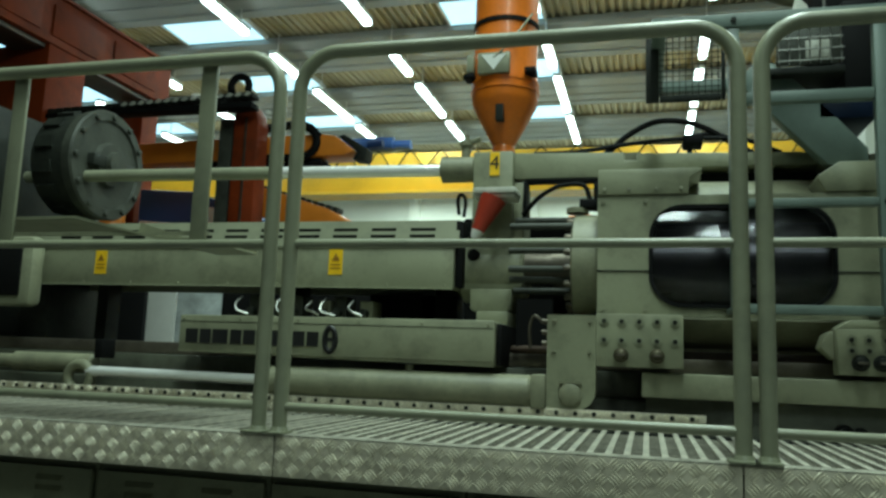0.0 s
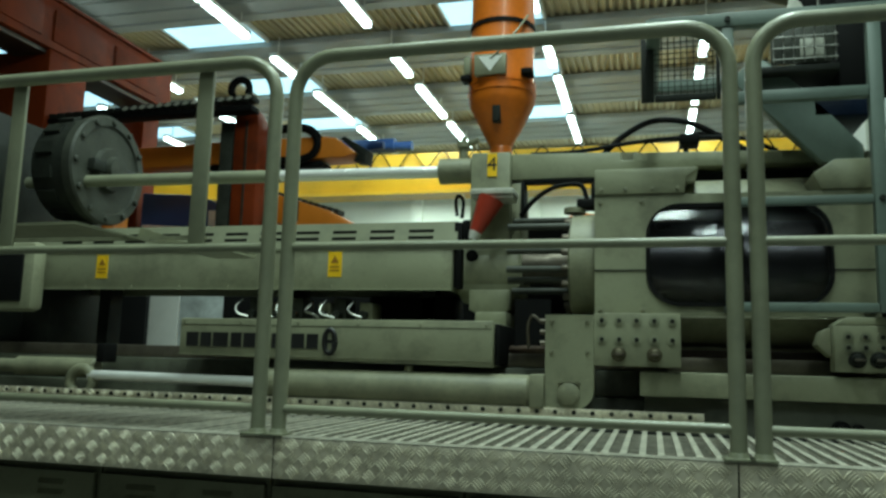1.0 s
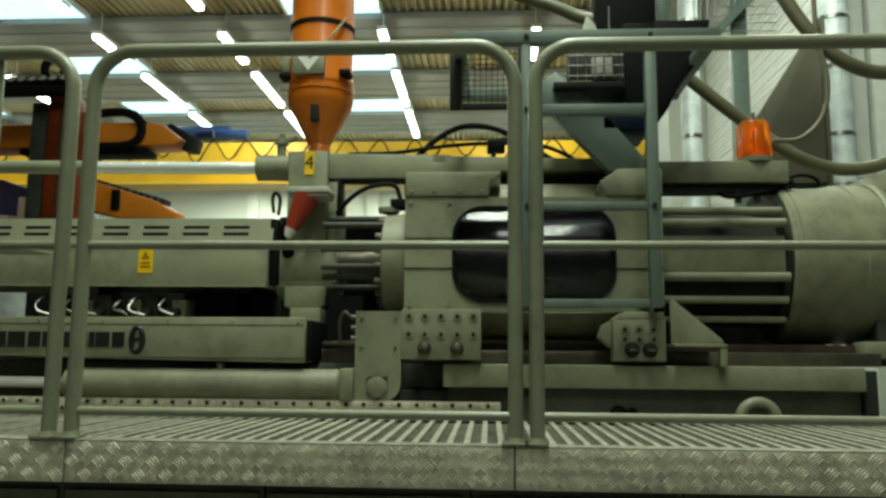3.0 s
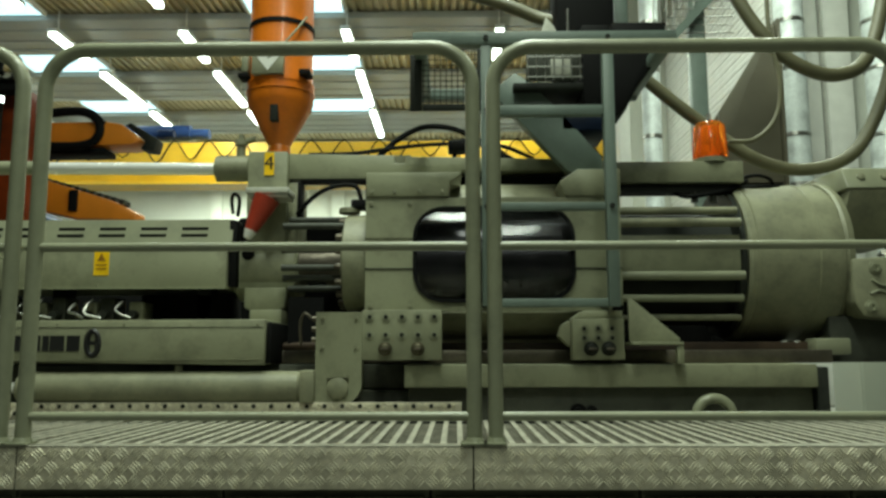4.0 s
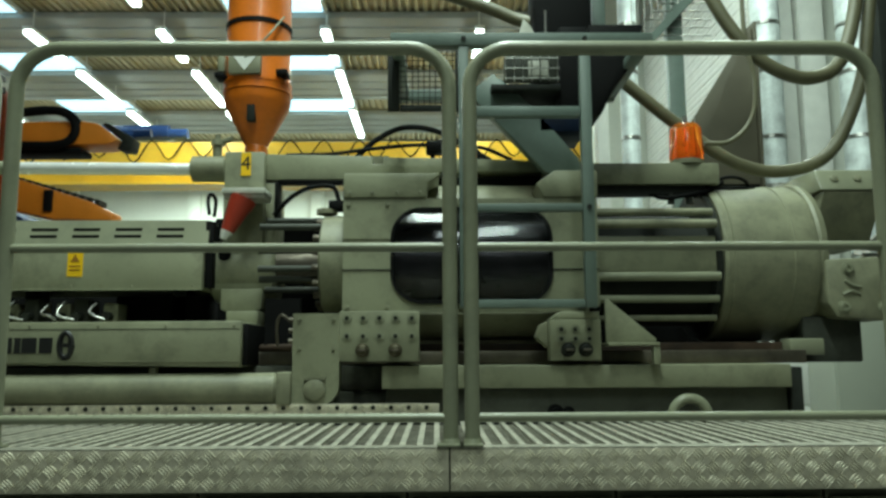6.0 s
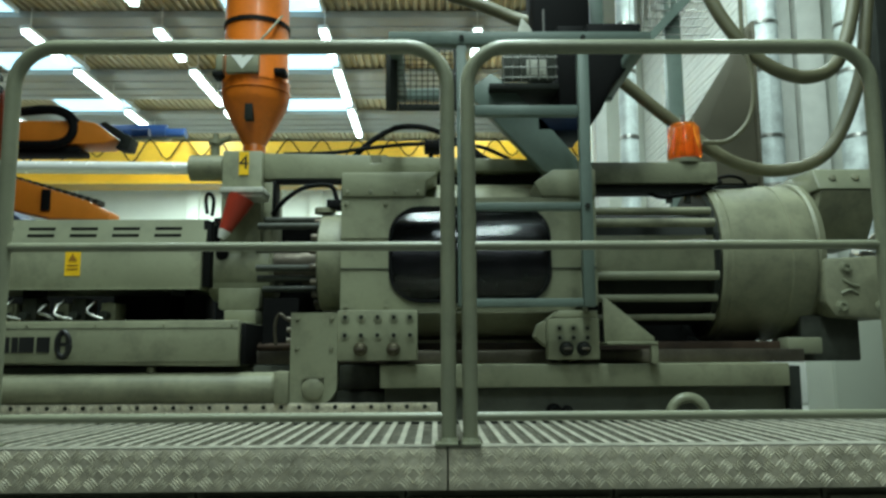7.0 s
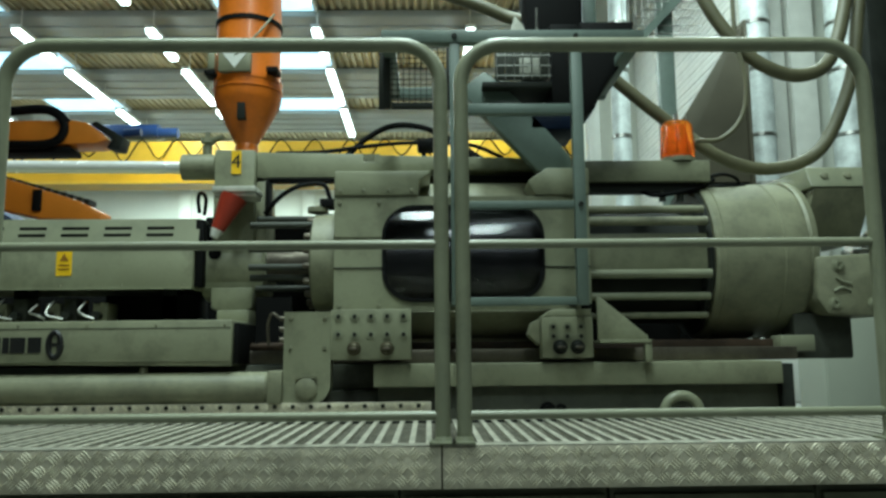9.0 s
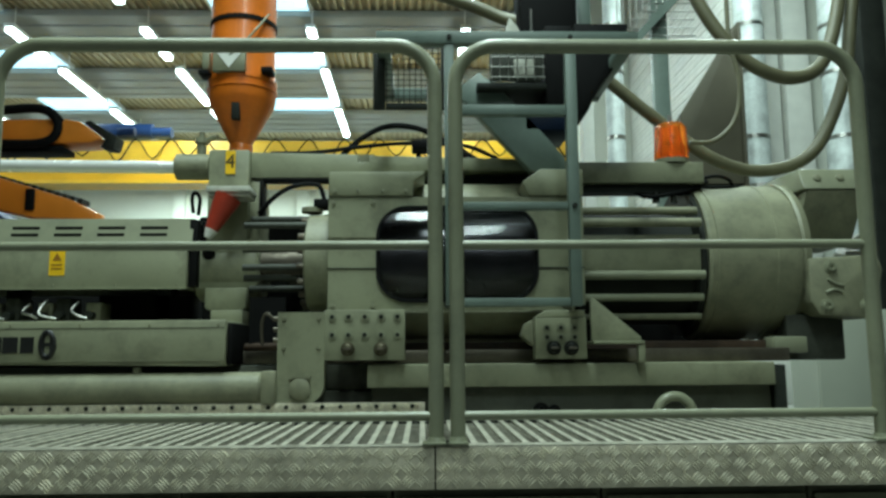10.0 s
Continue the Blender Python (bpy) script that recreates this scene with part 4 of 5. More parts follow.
for nm, b_ in (("top_beam", (0.392, 1.392, FY, FY + 0.05, 2.440, 2.490)), ("upright", (0.650, 0.688, FY + 0.004, FY + 0.045, 1.447, 2.438)),
               ("upright", (1.109, 1.151, FY + 0.004, FY + 0.045, 1.444, 2.438)), ("crossbar", (0.690, 1.107, FY + 0.006, FY + 0.043, 2.163, 2.202)),
               ("crossbar", (0.690, 1.107, FY + 0.006, FY + 0.043, 1.802, 1.830)), ("crossbar", (0.690, 1.107, FY + 0.006, FY + 0.043, 1.444, 1.474)),
               ("rear_beam", (0.392, 1.392, 3.38, 3.43, 2.440, 2.490)), ("side_beam", (0.392, 0.442, FY + 0.052, 3.378, 2.445, 2.485)), ("side_beam", (1.342, 1.392, FY + 0.052, 3.378, 2.445, 2.485)),
               ("spacer", (0.653, 0.685, FY + 0.046, 2.954, 1.452, 1.47)), ("spacer", (1.113, 1.147, FY + 0.046, 2.954, 1.452, 1.47))):
    part(nm, box(B(), *b_, 0.003), FRAMEP, fr)
part("brace", prism(B(), [(0.70, 2.35), (0.80, 2.432), (0.866, 2.385), (0.985, 2.267), (1.152, 2.070), (1.152, 1.985), (1.016, 2.012), (0.786, 2.259)], 3.02, 3.09, 0.003), FRAMEP, fr, "broad diagonal brace")
for bx, bz in ((0.669, 2.465), (1.130, 2.465), (0.669, 2.182), (0.669, 1.816), (1.130, 1.816)):
    part("bolt", lathe(B(), (bx, FY + (0 if bz > 2.4 else 0.004), bz), (0, -1, 0), [(0, 0.010), (0.008, 0.010)], 6), DARKP, fr)

cbox = thing("control_box", (1.2, 3.2, 2.3), "black control box bracketed to the support frame", "control box")
part("body", box(B(), 1.08, 1.20, 3.02, 3.37, 2.27, 2.64, 0.01), BLACK, cbox)
part("hood", prism(B(), [(1.203, 2.64), (1.43, 2.64), (1.40, 2.49), (1.30, 2.37), (1.25, 2.26), (1.203, 2.24)], 3.0, 3.36, 0.006), BLACK, cbox, "black angular hood")
part("bin", box(B(), 0.99, 1.185, 3.02, 3.3, 2.185, 2.262, 0.006), NAVY, cbox, "dark blue bin")
part("shelf", box(B(), 0.79, 1.075, 2.97, 3.3, 2.345, 2.372, 0.004), DARKP, cbox)
part("arm", box(B(), 0.76, 1.30, 3.30, 3.375, 2.37, 2.42, 0.004), DARKP, cbox)
top = thing("loader_head", (1.15, 3.3, 2.49), "dark loader head with grey flap on top of the frame", "loader")
part("body", box(B(), 1.00, 1.26, 3.2, 3.42, 2.492, 3.1, 0.02), BLACK, top)
part("flap", prism(B(), [(0.90, 2.56), (1.03, 2.56), (0.98, 2.68), (0.945, 2.72)], 3.12, 3.16, 0.004), PALE, top, "pale grey flap")
part("latch_rod", cyl(B(), (1.04, 3.11, 2.50), (1.04, 3.11, 2.75), 0.006, seg=8), STEEL, top)
part("mast", box(B(), 1.30, 1.36, 3.38, 3.44, 2.492, 3.3, 0.004), FRAMEP, top)
wl = thing("caged_lamp", (0.95, 2.95, 2.36), "caged work lamp with a wire basket in the support frame", "lamp")
part("reflector", prism(B(), [(0.845, 2.385), (1.055, 2.385), (1.070, 2.43), (1.070, 2.53), (0.845, 2.53)], 2.99, 3.0, 0.002), CASTG, wl)
part("lens", box(B(), 0.945, 1.03, 2.978, 2.988, 2.405, 2.475, 0.003), PALE, wl, "pale lamp glass")
for k in range(7):
    part("cage_wire", cyl(B(), (0.85 + 0.0355 * k, 2.965, 2.38), (0.85 + 0.0355 * k, 2.965, 2.53), 0.0032, seg=6), STEEL, wl)
for k in range(4):
    part("cage_wire", cyl(B(), (0.845, 2.961, 2.392 + 0.043 * k), (1.07, 2.961, 2.392 + 0.043 * k), 0.0032, seg=6), STEEL, wl)

# mesh guard hanging in the frame
mg = thing("mesh_guard", (0.51, 2.9, 2.23), "dark wire mesh guard panel with flat steel edges in the frame", "mesh panel")
for k in range(10):
    part("wire", cyl(B(), (0.425 + 0.023 * k, 2.91, 2.262), (0.425 + 0.023 * k, 2.91, 2.505), 0.0018, seg=5), DARKP, mg)
for k in range(11):
    part("wire", cyl(B(), (0.42, 2.906, 2.270 + 0.022 * k), (0.64, 2.906, 2.270 + 0.022 * k), 0.0018, seg=5), DARKP, mg)
part("edge", box(B(), 0.372, 0.420, 2.90, 2.915, 2.236, 2.52, 0.002), DARKP, mg)
part("edge", box(B(), 0.642, 0.656, 2.90, 2.915, 2.236, 2.52, 0.002), DARKP, mg)
part("edge", box(B(), 0.422, 0.640, 2.90, 2.915, 2.236, 2.262, 0.002), DARKP, mg)
part("hanger", box(B(), 0.395, 0.42, 2.916, 3.379, 2.452, 2.478, 0.002), DARKP, mg)

# ---- beacon ----
bc = thing("beacon_lamp", (1.684, 3.30, 2.106), "orange rotating beacon lamp on the top beam", "beacon")
part("base", lathe(B(), (1.684, 3.30, 2.106), (0, 0, 1), [(0, 0.075), (0.018, 0.075), (0.022, 0.07)], 32), GREY2, bc)
part("lens", lathe(B(), (1.684, 3.30, 2.129), (0, 0, 1), [(0, 0.073), (0.01, 0.075), (0.15, 0.064), (0.162, 0.055)], 40), AMBER, bc, "amber plastic lens")
for k in range(10):
    a = 2 * math.pi * k / 10
    part("lens_rib", cyl(B(), (1.684 + 0.0745 * math.cos(a), 3.30 + 0.0745 * math.sin(a), 2.14), (1.684 + 0.0655 * math.cos(a), 3.30 + 0.0655 * math.sin(a), 2.275), 0.004, seg=6), AMBER, bc)
part("reflector", lathe(B(), (1.684, 3.30, 2.130), (0, 0, 1), [(0, 0.050), (0.03, 0.048), (0.10, 0.036), (0.140, 0.028), (0.145, 0.02)], 24), AMBERC, bc, "orange rotating reflector")
part("stem", cyl(B(), (1.684, 3.30, 2.292), (1.684, 3.30, 2.335), 0.01, seg=12), STEEL, bc)
part("antenna", cyl(B(), (1.729, 3.30, 2.285), (1.729, 3.30, 2.34), 0.003, seg=8), STEEL, bc)

# ---- conveying hoses ----
h1 = solid("conveying_hose", tube(B(), [(1.76, 3.45, 3.3), (1.88, 3.40, 2.92), (2.01, 3.37, 2.69), (2.15, 3.36, 2.57), (2.31, 3.37, 2.54), (2.46, 3.40, 2.63), (2.58, 3.45, 2.93), (2.64, 3.5, 3.3)], 0.032, 16, smooth=10), HOSE,
           "thick olive material conveying hose hanging in a loop", "hose", "hanging hoses")
h2 = solid("conveying_hose", tube(B(), [(2.72, 3.46, 3.4), (2.64, 3.46, 2.85), (2.58, 3.46, 2.538), (2.419, 3.46, 2.216), (2.193, 3.46, 2.119), (1.957, 3.46, 2.162), (1.699, 3.46, 2.345), (1.484, 3.46, 2.527), (1.355, 3.46, 2.646)], 0.030, 16, smooth=10), HOSE,
           "thick olive material conveying hose sagging over the motor", "hose", "hanging hoses")
h3 = solid("conveying_hose", tube(B(), [(0.30, 3.5, 3.12), (0.55, 3.45, 3.01), (0.80, 3.40, 2.90), (0.94, 3.38, 2.83), (1.02, 3.34, 2.79)], 0.030, 16, smooth=8), HOSE,
           "thick olive material hose running into the loader head", "hose", "hanging hoses")
solid("cable", tube(B(), [(1.78, 3.34, 2.22), (1.90, 3.34, 2.23), (2.0, 3.34, 2.33), (2.03, 3.34, 2.5), (2.0, 3.36, 2.75), (2.02, 3.4, 3.2)], 0.011, 10, smooth=8), HOSE,
      "thin grey cable rising beside the beacon", "cable")

# ---- bay wall with ducts behind the pump end ----
bm = B(); box(bm, 4.30, 14, 9.0, 9.25, 0, CZ)
bay = solid("wall_bay", bm, WALLP, "white partition wall of the bay", "wall", kind="structure")
bm = B(); box(bm, 3.28, 4.45, 13.0, 13.25, 0, CZ)
solid("wall_recess", bm, WALLP, "white end wall of the recess beside the hall", "wall", kind="structure")
for cx, w in ((4.63, 0.20), (4.90, 0.30), (2.78, 0.14), (2.46, 0.13)):
    bm = B(); box(bm, cx, cx + w, 8.8, 8.997, 0, CZ - 0.3, 0.01)
    solid("wall_column", bm, WHITE, "white painted steel column against the wall", "column", "wall columns", kind="structure")
for cx, r in ((4.27, 0.155), (5.28, 0.19), (2.72, 0.10)):
    d = thing("duct_pipe", (cx, 8.3, 0), "silver foil-wrapped vertical duct pipe by the wall", "duct", "vertical ducts")
    part("pipe", cyl(B(), (cx, 8.3, 0), (cx, 8.3, CZ - 0.4), r, seg=28), DUCT, d)
    for k in range(9):
        part("band", lathe(B(), (cx, 8.3, 1.0 + 0.65 * k + 0.1 * (k % 2)), (0, 0, 1), [(0, r), (0.001, r + 0.008), (0.04, r + 0.008), (0.041, r)], 28), STEEL, d)
pole = solid("steel_post", box(B(), 4.97, 5.22, 7.3, 7.5, 0, CZ, 0.01), DARKP, "dark square steel post beside the duct", "post")
# slatted white cladding with a brown sloping hood below it
clad = thing("cladding_bay", (4.25, 10.8, 2.6), "white horizontal plank cladding along the recess", "cladding", kind="structure")
part("backing", box(B(), 4.22, 4.298, 8.62, 12.99, 0, CZ - 0.02), WALLP, clad)
for k in range(62):
    z = 2.30 + 0.080 * k
    part("plank", prism_x(B(), [(8.60, z), (12.98, z), (12.98, z + 0.074), (8.60, z + 0.074)], 4.180 + 0.004 * (k % 2), 4.218, 0.004), WHITE, clad)
hd = thing("sloping_hood", (3.5, 7.7, 2.6), "brown sheet-metal hood with a sloping face", "hood")
part("face", prism(B(), [(2.98, 3.30), (3.80, 4.58), (3.86, 4.66), (3.87, 2.98), (3.10, 2.98)], 7.7, 7.76, 0.005), HOOD, hd)
part("cheek", prism(B(), [(3.872, 4.70), (3.905, 4.70), (3.905, 2.78), (3.872, 2.78)], 7.66, 8.19, 0.003), HOOD, hd)
part("lower_box", box(B(), 3.10, 3.87, 7.72, 8.19, 2.55, 2.975, 0.01), DARKP, hd)
part("leg", box(B(), 3.81, 3.87, 8.0, 8.06, 0, 2.545), DARKP, hd)
part("leg", box(B(), 3.12, 3.18, 8.0, 8.06, 0, 2.545), DARKP, hd)
# stair mesh beside the frame
stm = thing("mesh_walkway", (2.6, 6.5, 4.0), "grey wire-mesh walkway side with a sloping stringer", "walkway")
for k in range(12):
    part("mesh_wire", cyl(B(), (2.30 + 0.06 * k, 6.5, 3.95 + 0.06 * k), (2.30 + 0.06 * k, 6.5, 4.9), 0.006, seg=5), STEEL, stm)
for k in range(12):
    part("mesh_wire", cyl(B(), (2.28 + max(0, 0.065 * (k - 1)), 6.49, 3.98 + 0.075 * k), (3.0, 6.49, 3.98 + 0.075 * k), 0.006, seg=5), STEEL, stm)
part("stringer", prism(B(), [(2.22, 3.80), (2.30, 3.80), (3.08, 4.62), (3.08, 4.74)], 6.46, 6.52, 0.0), FRAMEP, stm)
part("post", box(B(), 2.62, 2.76, 6.53, 6.62, 0, 5.2, 0.006), FRAMEP, stm)
wcab = thing("wall_cabinet", (4.4, 8.2, 0), "pale cabinet standing by the wall", "cabinet")
part("body", box(B(), 4.0, 4.66, 7.6, 8.05, 0, 1.4, 0.01), WHITE, wcab)
part("door", box(B(), 4.02, 4.64, 7.58, 7.597, 0.78, 1.38, 0.005), WHITE, wcab)
part("door", box(B(), 4.02, 4.64, 7.58, 7.597, 0.05, 0.76, 0.005), WHITE, wcab)
wcab2 = thing("grey_cabinet", (5.4, 7.0, 0), "pale grey tall cabinet behind the pump", "cabinet")
part("body", box(B(), 3.85, 5.0, 6.42, 6.9, 0, 1.62, 0.01), PANEL, wcab2)
for dx in (3.86, 4.43):
    part("door", box(B(), dx, dx + 0.56, 6.40, 6.418, 0.06, 1.60, 0.004), PANEL, wcab2)

# ---- clamp end: ribbed disc, gantry, robot ----
disc = thing("clamp_disc", (-2.55, 3.40, 1.85), "dark cast clamping disc with bolted hub", "machine part")
CXD, CYD, CZD = -2.62, 3.42, 2.20
part("rim", lathe(B(), (CXD, CYD, CZD), (1, 0, 0), [(0, 0.22), (0.01, 0.265), (0.16, 0.275), (0.20, 0.27), (0.205, 0.25)], 56), CASTD, disc)
part("face", lathe(B(), (CXD + 0.205, CYD, CZD), (1, 0, 0), [(0, 0.285), (0.05, 0.290), (0.062, 0.282), (0.064, 0.235), (0.054, 0.23), (0.054, 0.12), (0.085, 0.11), (0.087, 0.07), (0.12, 0.065), (0.122, 0.03)], 56), CASTG, disc)
for i in range(12):
    a = 2 * math.pi * i / 12
    part("bolt", lathe(B(), (CXD + 0.266, CYD + 0.258 * math.cos(a), CZD + 0.258 * math.sin(a)), (1, 0, 0), [(0, 0.016), (0.014, 0.016), (0.018, 0.012)], 10), CASTG, disc)
for i in range(6):
    a = 2 * math.pi * i / 6
    part("hub_bolt", lathe(B(), (CXD + 0.256, CYD + 0.10 * math.cos(a), CZD + 0.10 * math.sin(a)), (1, 0, 0), [(0, 0.014), (0.02, 0.014)], 8), CASTG, disc)
for i in range(14):
    a = 2 * math.pi * (i + 0.5) / 14
    m_ = Matrix.Translation((CXD + 0.09, CYD + 0.276 * math.cos(a), CZD + 0.276 * math.sin(a))) @ Matrix.Rotation(a, 4, "X")
    bm = B(); bmesh.ops.create_cube(bm, size=1, matrix=m_ @ Matrix.Diagonal((0.10, 0.022, 0.06, 1)))
    part("lug", bm, CASTD, disc)
part("spider", prism(B(), [(CXD + 0.22, CZD - 0.03), (CXD + 0.30, CZD - 0.03), (CXD + 0.30, CZD + 0.03), (CXD + 0.22, CZD + 0.03)], CYD - 0.16, CYD + 0.16, 0.006), CASTD, disc)
part("pedestal", box(B(), -2.62, -2.45, 3.2, 3.65, 1.291, 1.87, 0.01), CASTD, disc)
platen = thing("clamp_platen", (-3.3, 3.4, 1.29), "grey-green cast clamping platen at the end of the bed", "machine part")
part("body", box(B(), -3.7, -2.84, 3.05, 3.75, 1.291, 2.48, 0.04), CASTD, platen)
part("window_frame", box(B(), -3.3, -2.345, 2.95, 3.04, 1.43, 1.755, 0.03), GREY, platen)
part("window", box(B(), -3.25, -2.395, 2.935, 2.948, 1.475, 1.725, 0.005), BLACK, platen, "dark window")

gan = thing("red_gantry", (-7.4, 8.4, 0), "dark red steel gantry column with a tapering arm", "gantry")
part("column", box(B(), -8.0, -7.04, 8.0, 8.7, 0, 5.098, 0.02), GANTRY, gan)
part("beam", box(B(), -7.75, -7.03, 2.6, 10.6, 5.10, 5.74, 0.015), GANTRY, gan, "long red box beam")
part("beam_flange", box(B(), -7.80, -6.99, 2.6, 10.6, 5.745, 5.79, 0.006), GANTRY, gan)
for k in range(6):
    part("web_plate", box(B(), -7.028, -7.008, 3.2 + 1.2 * k, 4.2 + 1.2 * k, 5.20, 5.62, 0.008), GANTRY, gan)
part("rail", box(B(), -7.60, -7.10, 2.8, 10.4, 5.03, 5.097, 0.01), RUST, gan, "oily runway rail")
part("support_leg", box(B(), -7.6, -7.2, 10.2, 10.6, 0, 5.098, 0.02), GANTRY, gan)
rb = thing("robot_arm", (-6.75, 9.15, 0), "orange industrial robot arm with a black cable loop", "robot")
part("base", box(B(), -7.0, -6.5, 8.85, 9.45, 0, 0.5, 0.03), DARKP, rb)
part("pedestal", lathe(B(), (-6.75, 9.15, 0.5), (0, 0, 1), [(0, 0.22), (0.3, 0.2), (2.9, 0.16), (3.1, 0.14)], 28), ROBOT, rb)
part("shoulder", cyl(B(), (-6.75, 8.92, 3.86), (-6.75, 9.38, 3.86), 0.26, seg=28), ROBOT, rb)
part("lower_arm", prism(B(), [(-4.72, 3.22), (-4.42, 2.98), (-3.9, 2.86), (-3.22, 2.84), (-3.20, 2.93), (-3.5, 3.08), (-4.45, 3.38), (-4.70, 3.44)], 8.95, 9.25, 0.03), ROBOT, rb)
for k in range(12):
    part("rack_tooth", box(B(), -4.42 + 0.09 * k, -4.37 + 0.09 * k, 8.98, 9.2, 3.33 - 0.026 * k - 0.004, 3.385 - 0.026 * k), DARKP, rb)
part("cable_clamp", box(B(), -4.0, -3.9, 8.9, 8.948, 2.95, 3.2, 0.01), BLACK, rb)
part("link", prism(B(), [(-4.98, 3.36), (-4.70, 3.22), (-4.64, 3.44), (-4.90, 3.70), (-5.10, 3.70)], 9.0, 9.24, 0.03), GANTRY, rb)
part("upper_arm", prism(B(), [(-6.7, 3.70), (-3.3, 3.74), (-3.16, 3.80), (-3.42, 4.00), (-3.6, 4.03), (-4.9, 4.02), (-6.7, 3.98)], 8.9, 9.3, 0.03), ROBOT, rb)
part("under_cover", box(B(), -5.2, -3.6, 8.92, 9.25, 3.64, 3.715, 0.02), BLACK, rb)
part("wrist", prism(B(), [(-3.40, 4.0), (-3.33, 4.03), (-3.0, 3.83), (-3.04, 3.68), (-3.2, 3.70), (-3.14, 3.80)], 8.95, 9.2, 0.02), DARKP, rb)
part("wrist_motor", cyl(B(), (-3.05, 9.1, 3.92), (-2.85, 9.1, 3.93), 0.05, seg=14), BLUE, rb)
part("cable_loop", tube(B(), [(-4.5, 8.86, 4.09), (-4.2, 8.84, 4.11), (-3.85, 8.83, 4.12), (-3.66, 8.83, 4.0), (-3.66, 8.83, 3.82), (-3.85, 8.84, 3.72), (-4.4, 8.86, 3.72)], 0.05, 12, smooth=8), BLACK, rb)
part("cable_loop", tube(B(), [(-4.6, 8.86, 4.16), (-4.3, 8.84, 4.13), (-4.0, 8.83, 4.15), (-3.75, 8.83, 4.12), (-3.6, 8.83, 3.98)], 0.035, 10, smooth=8), BLACK, rb)
oh = thing("orange_housing", (-1.2, 12, 0), "orange machine housing seen behind the barrel", "machine")
part("body", box(B(), -1.15, -0.1, 11.8, 12.6, 0, 3.35, 0.05), ROBOT, oh)
part("head", cyl(B(), (-0.62, 12.2, 3.35), (-0.62, 12.2, 3.55), 0.3, 0.2, 20), ROBOT, oh)
chain = thing("cable_chain", (-5.5, 8.15, 4.2), "black cable carrier chain with pale link plates on the gantry", "cable chain")
part("carrier", prism(B(), [(-7.03, 4.12), (-4.15, 4.13), (-4.15, 4.20), (-7.03, 4.17)], 8.05, 8.25, 0.004), BLACK, chain)
for k in range(24):
    cx = -7.02 + 0.120 * k
    part("chain_link", box(B(), cx, cx + 0.112, 8.06, 8.24, 4.175 + 0.0035 * k, 4.24 + 0.0035 * k, 0.008), DARKP, chain)
    if k > 8:
        part("link_plate", prism(B(), [(cx, 4.20 + 0.0035 * k), (cx + 0.05, 4.185 + 0.0035 * k), (cx + 0.11, 4.215 + 0.0035 * k), (cx + 0.06, 4.245 + 0.0035 * k)], 8.05, 8.057), PALE, chain)
part("end_ring", tube(B(), [(-4.36 + 0.12 * math.cos(a), 8.14, 4.42 + 0.12 * math.sin(a)) for a in (radians(-35 + 250 * i / 20) for i in range(21))], 0.045, 12), BLACK, chain, "black hose ring")
axis = thing("vertical_axis", (-4.2, 8.5, 0), "dark red vertical robot axis beside a grey column", "robot axis")
part("column", box(B(), -4.76, -4.58, 8.42, 8.62, 0, 4.12, 0.01), CASTG, axis, "dark grey column")
part("shell", prism(B(), [(-4.54, 0), (-4.20, 0), (-4.20, 4.02), (-4.23, 4.16), (-4.30, 4.27), (-4.40, 4.32), (-4.54, 4.30)], 8.36, 8.64, 0.03), GANTRY, axis, "red painted shell")
part("rib", box(B(), -4.38, -4.35, 8.345, 8.362, 0.2, 4.1, 0.004), RUST, axis)
bmach = thing("blue_machine", (-5.4, 10.2, 0), "dark blue machine cover far behind the guard", "machine")
part("body", prism(B(), [(-6.9, 0), (-4.75, 0), (-4.75, 3.05), (-5.3, 3.30), (-6.0, 3.55), (-6.9, 3.6)], 9.9, 10.9, 0.03), BLUE, bmach)
part("cap", box(B(), -5.75, -5.55, 9.86, 9.898, 3.0, 3.3, 0.01), WHITE, bmach)
part("trim", prism(B(), [(-6.85, 3.05), (-4.8, 2.92), (-4.8, 2.98), (-6.85, 3.12)], 9.88, 9.898), CHROME, bmach)
pan = thing("door_panel", (-4.9, 8.5, 0), "pale double door standing in the far aisle", "door")
part("leaf", box(B(), -5.5, -5.10, 8.3, 8.34, 0, 2.2, 0.005), WHITE, pan)
part("leaf", box(B(), -5.08, -4.2, 8.3, 8.34, 0, 2.2, 0.005), DUCT, pan)

# ---- tread plates and grating pieces ----
def lozenges(bm, x0, x1, z0, z1, y, pitch=0.037, size=1.0):
    """Raised bars in alternating groups on an upright plate that faces -y."""
    i, x = 0, x0 + 0.5 * pitch
    while x < x1 - 0.012:
        j, z = 0, z0 + 0.46 * pitch
        while z < z1 - 0.3 * pitch:
            s = 1 if (i + j) % 2 == 0 else -1
            for k in (-1.5, -0.5, 0.5, 1.5):
                d, w = Vector((s * 0.0118 * size, 0, 0.0118 * size)), Vector((s * 0.0018 * size, 0, -0.0018 * size))
                c = Vector((x + k * 0.0054 * size, y, z - s * k * 0.0054 * size))
                n = Vector((0, -0.0024, 0))
                v = [bm.verts.new(p) for p in (c - d, c - w * 1.3, c + d, c + w * 1.3, c - d * 0.8 + n, c - w * 0.6 + n, c + d * 0.8 + n, c + w * 0.6 + n)]
                for f in ((0, 1, 5, 4), (1, 2, 6, 5), (2, 3, 7, 6), (3, 0, 4, 7), (4, 5, 6, 7)):
                    bm.faces.new([v[q] for q in f])
            z += pitch * 0.93
            j += 1
        x += pitch
        i += 1


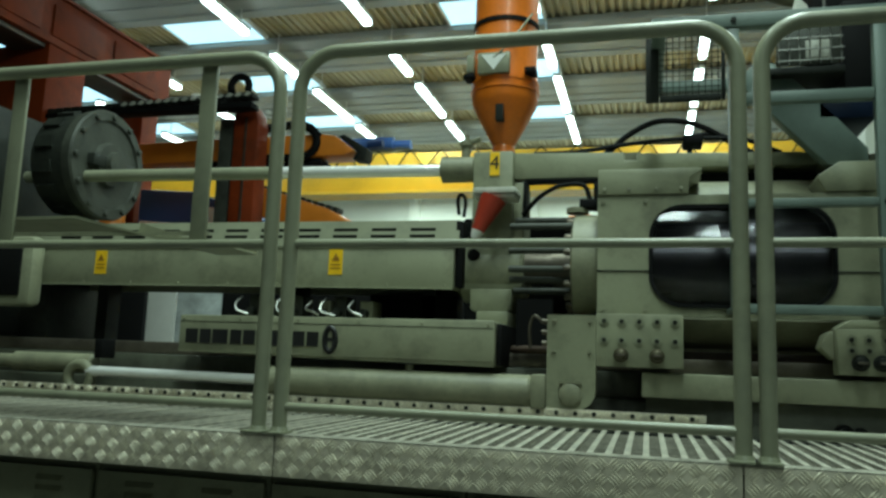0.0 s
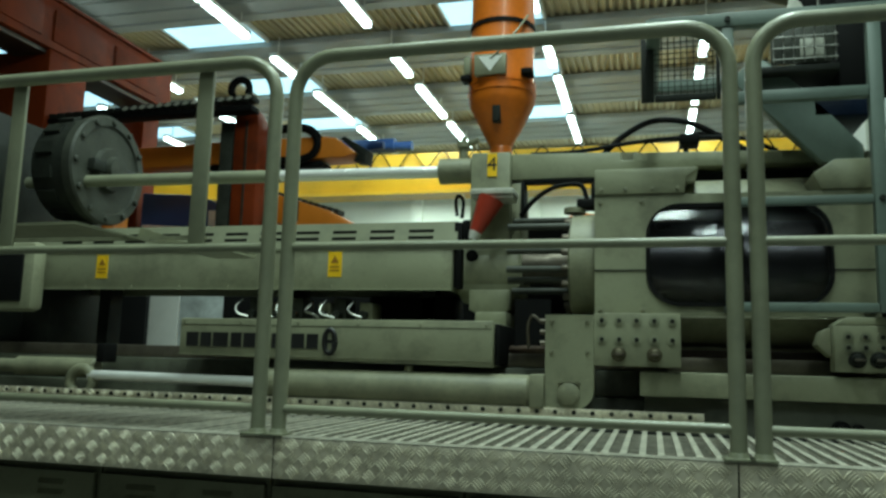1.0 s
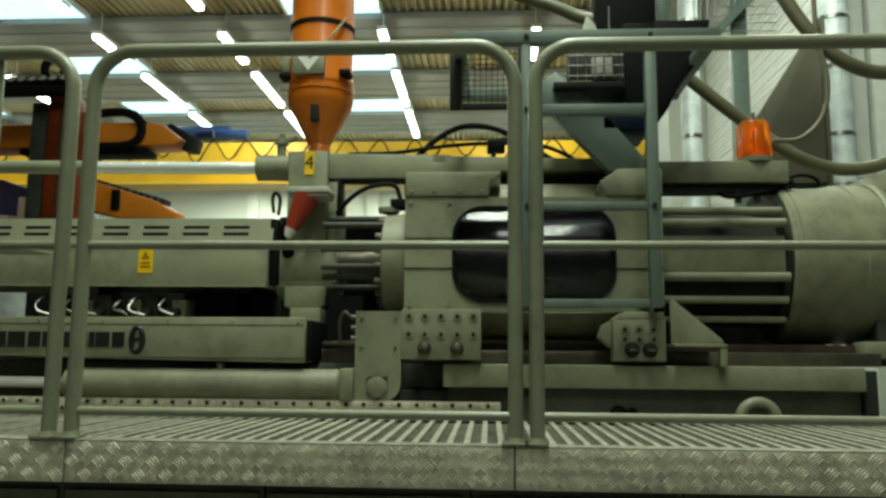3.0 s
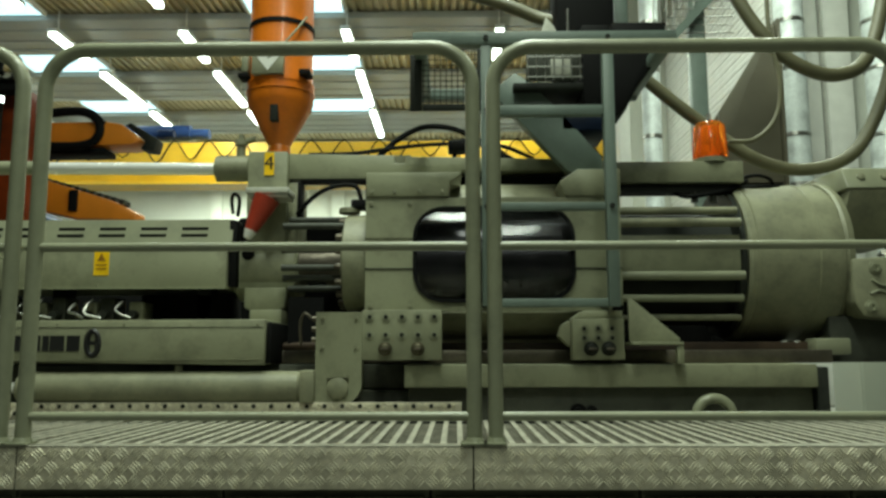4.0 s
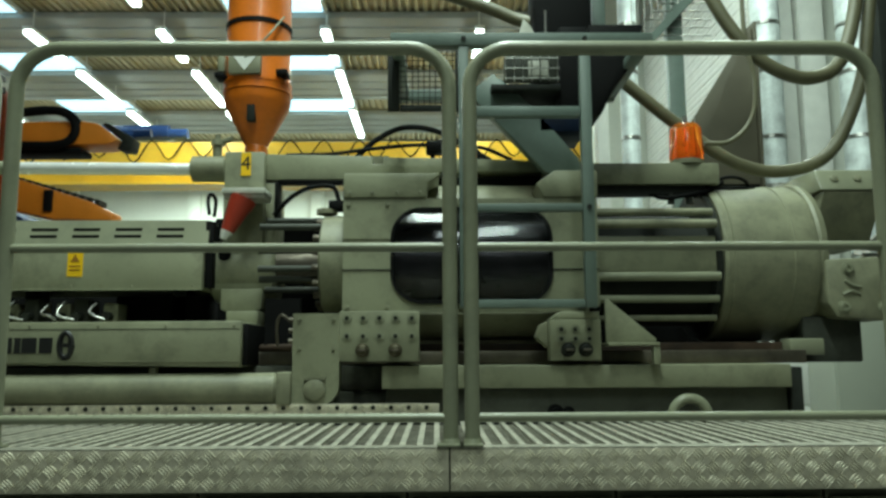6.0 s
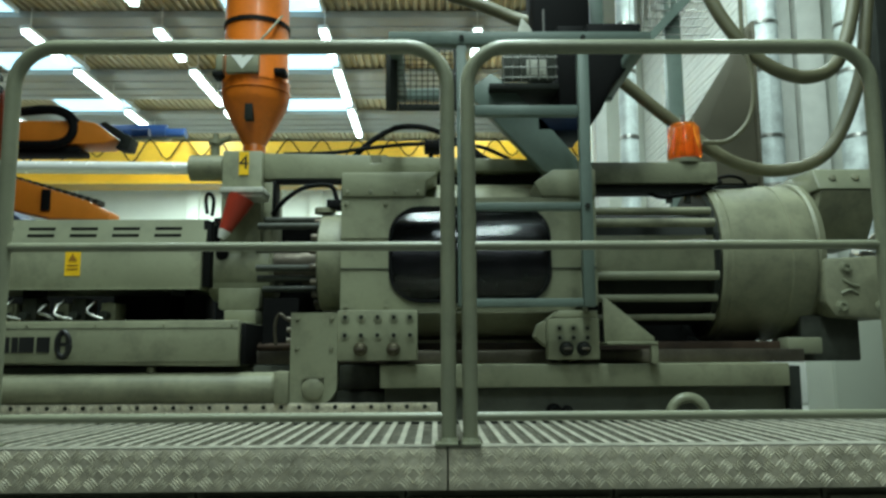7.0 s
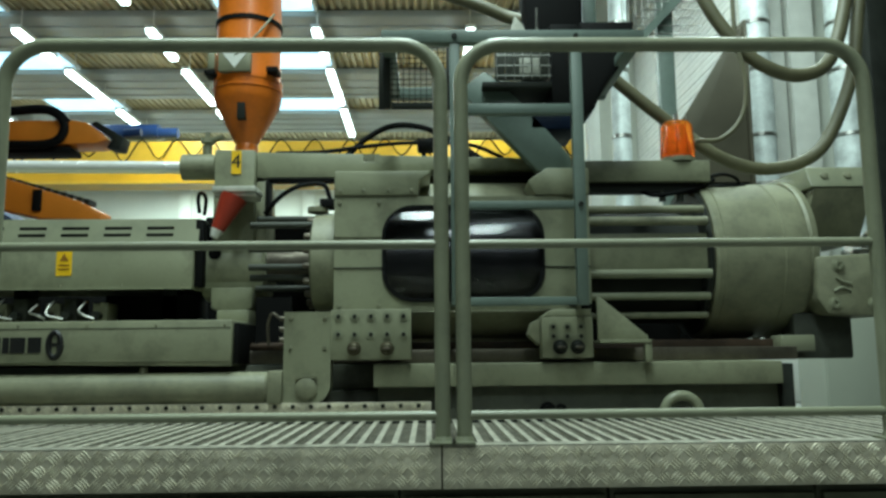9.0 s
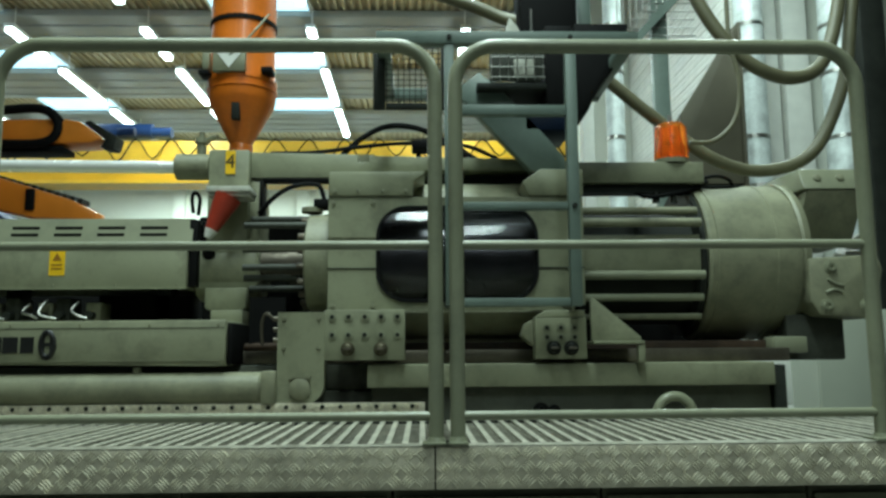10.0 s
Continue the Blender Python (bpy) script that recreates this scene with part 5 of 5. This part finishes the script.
for x0, x1 in ((-3.2, -0.607), (-0.603, 0.594), (0.598, 2.9)):
    tp = thing("toe_plate", ((x0 + x1) / 2, 1.98, 0.925), "worn aluminium tread-plate edging of the platform", "edging", "platform edge plates", "structure")
    part("plate", box(B(), x0, x1, 1.974, 1.980, 0.926, DZ - 0.002, 0.0015), ALU, tp)
    part("top_flange", box(B(), x0, x1, 1.974, 2.03, DZ - 0.001, DZ + 0.003, 0.001), GRATE, tp, "bright worn edge")
    bm = B()
    lozenges(bm, x0, x1, 0.930, DZ - 0.004, 1.9742)
    lz = part("tread_pattern", bm, TREAD, tp, flat=True)
    tagged(lz, kind="stuff")
kp = thing("kick_plate", (-1.2, 2.83, DZ), "aluminium tread-plate strip along the back of the deck", "edging", kind="structure")
part("plate", box(B(), -3.2, 0.572, 2.832, 2.838, DZ - 0.003, 1.098, 0.0015), ALU, kp)
bm = B()
lozenges(bm, -3.2, 0.572, DZ + 0.006, 1.098, 2.8322, 0.031, 0.8)
tagged(part("tread_pattern", bm, TREAD, kp, flat=True), kind="stuff")
bm = B()
x, k = -3.17, 0
while x < 0.55:
    lathe(bm, (x, 2.8319, 1.058 if k % 2 else 1.084), (0, -1, 0), [(0, 0.0085), (0.0028, 0.0080)], 10)
    x += 0.033
    k += 1
tagged(part("perforation", bm, CASTD, kp, "rows of dark drainage holes", flat=True), kind="stuff")

bm = B(); box(bm, -0.0085, 0.0085, 0, 0.79, 0, 0.028)
slat_mesh = mesh_of("slat", bm, GRATE, True)
bm = B(); box(bm, -0.003, 0.003, 0, 0.79, 0, 0.026)
thin_mesh = mesh_of("slat", bm, GRATE, True)
k = 0
x = -3.15
while x < 2.88:
    ob = new("slat", slat_mesh)
    ob.parent = deck
    ob.location = (x - 0.3, 2.032 - 2.4, DZ - 0.03 - 0.96 + 0.001 * ((k * 7) % 3))
    x += 0.047
    k += 1
for k in range(14):
    part("cross_bar", box(B(), -3.18, 2.88, 2.06 + k * 0.056, 2.064 + k * 0.056, DZ - 0.028, DZ - 0.007), GRATE, deck)
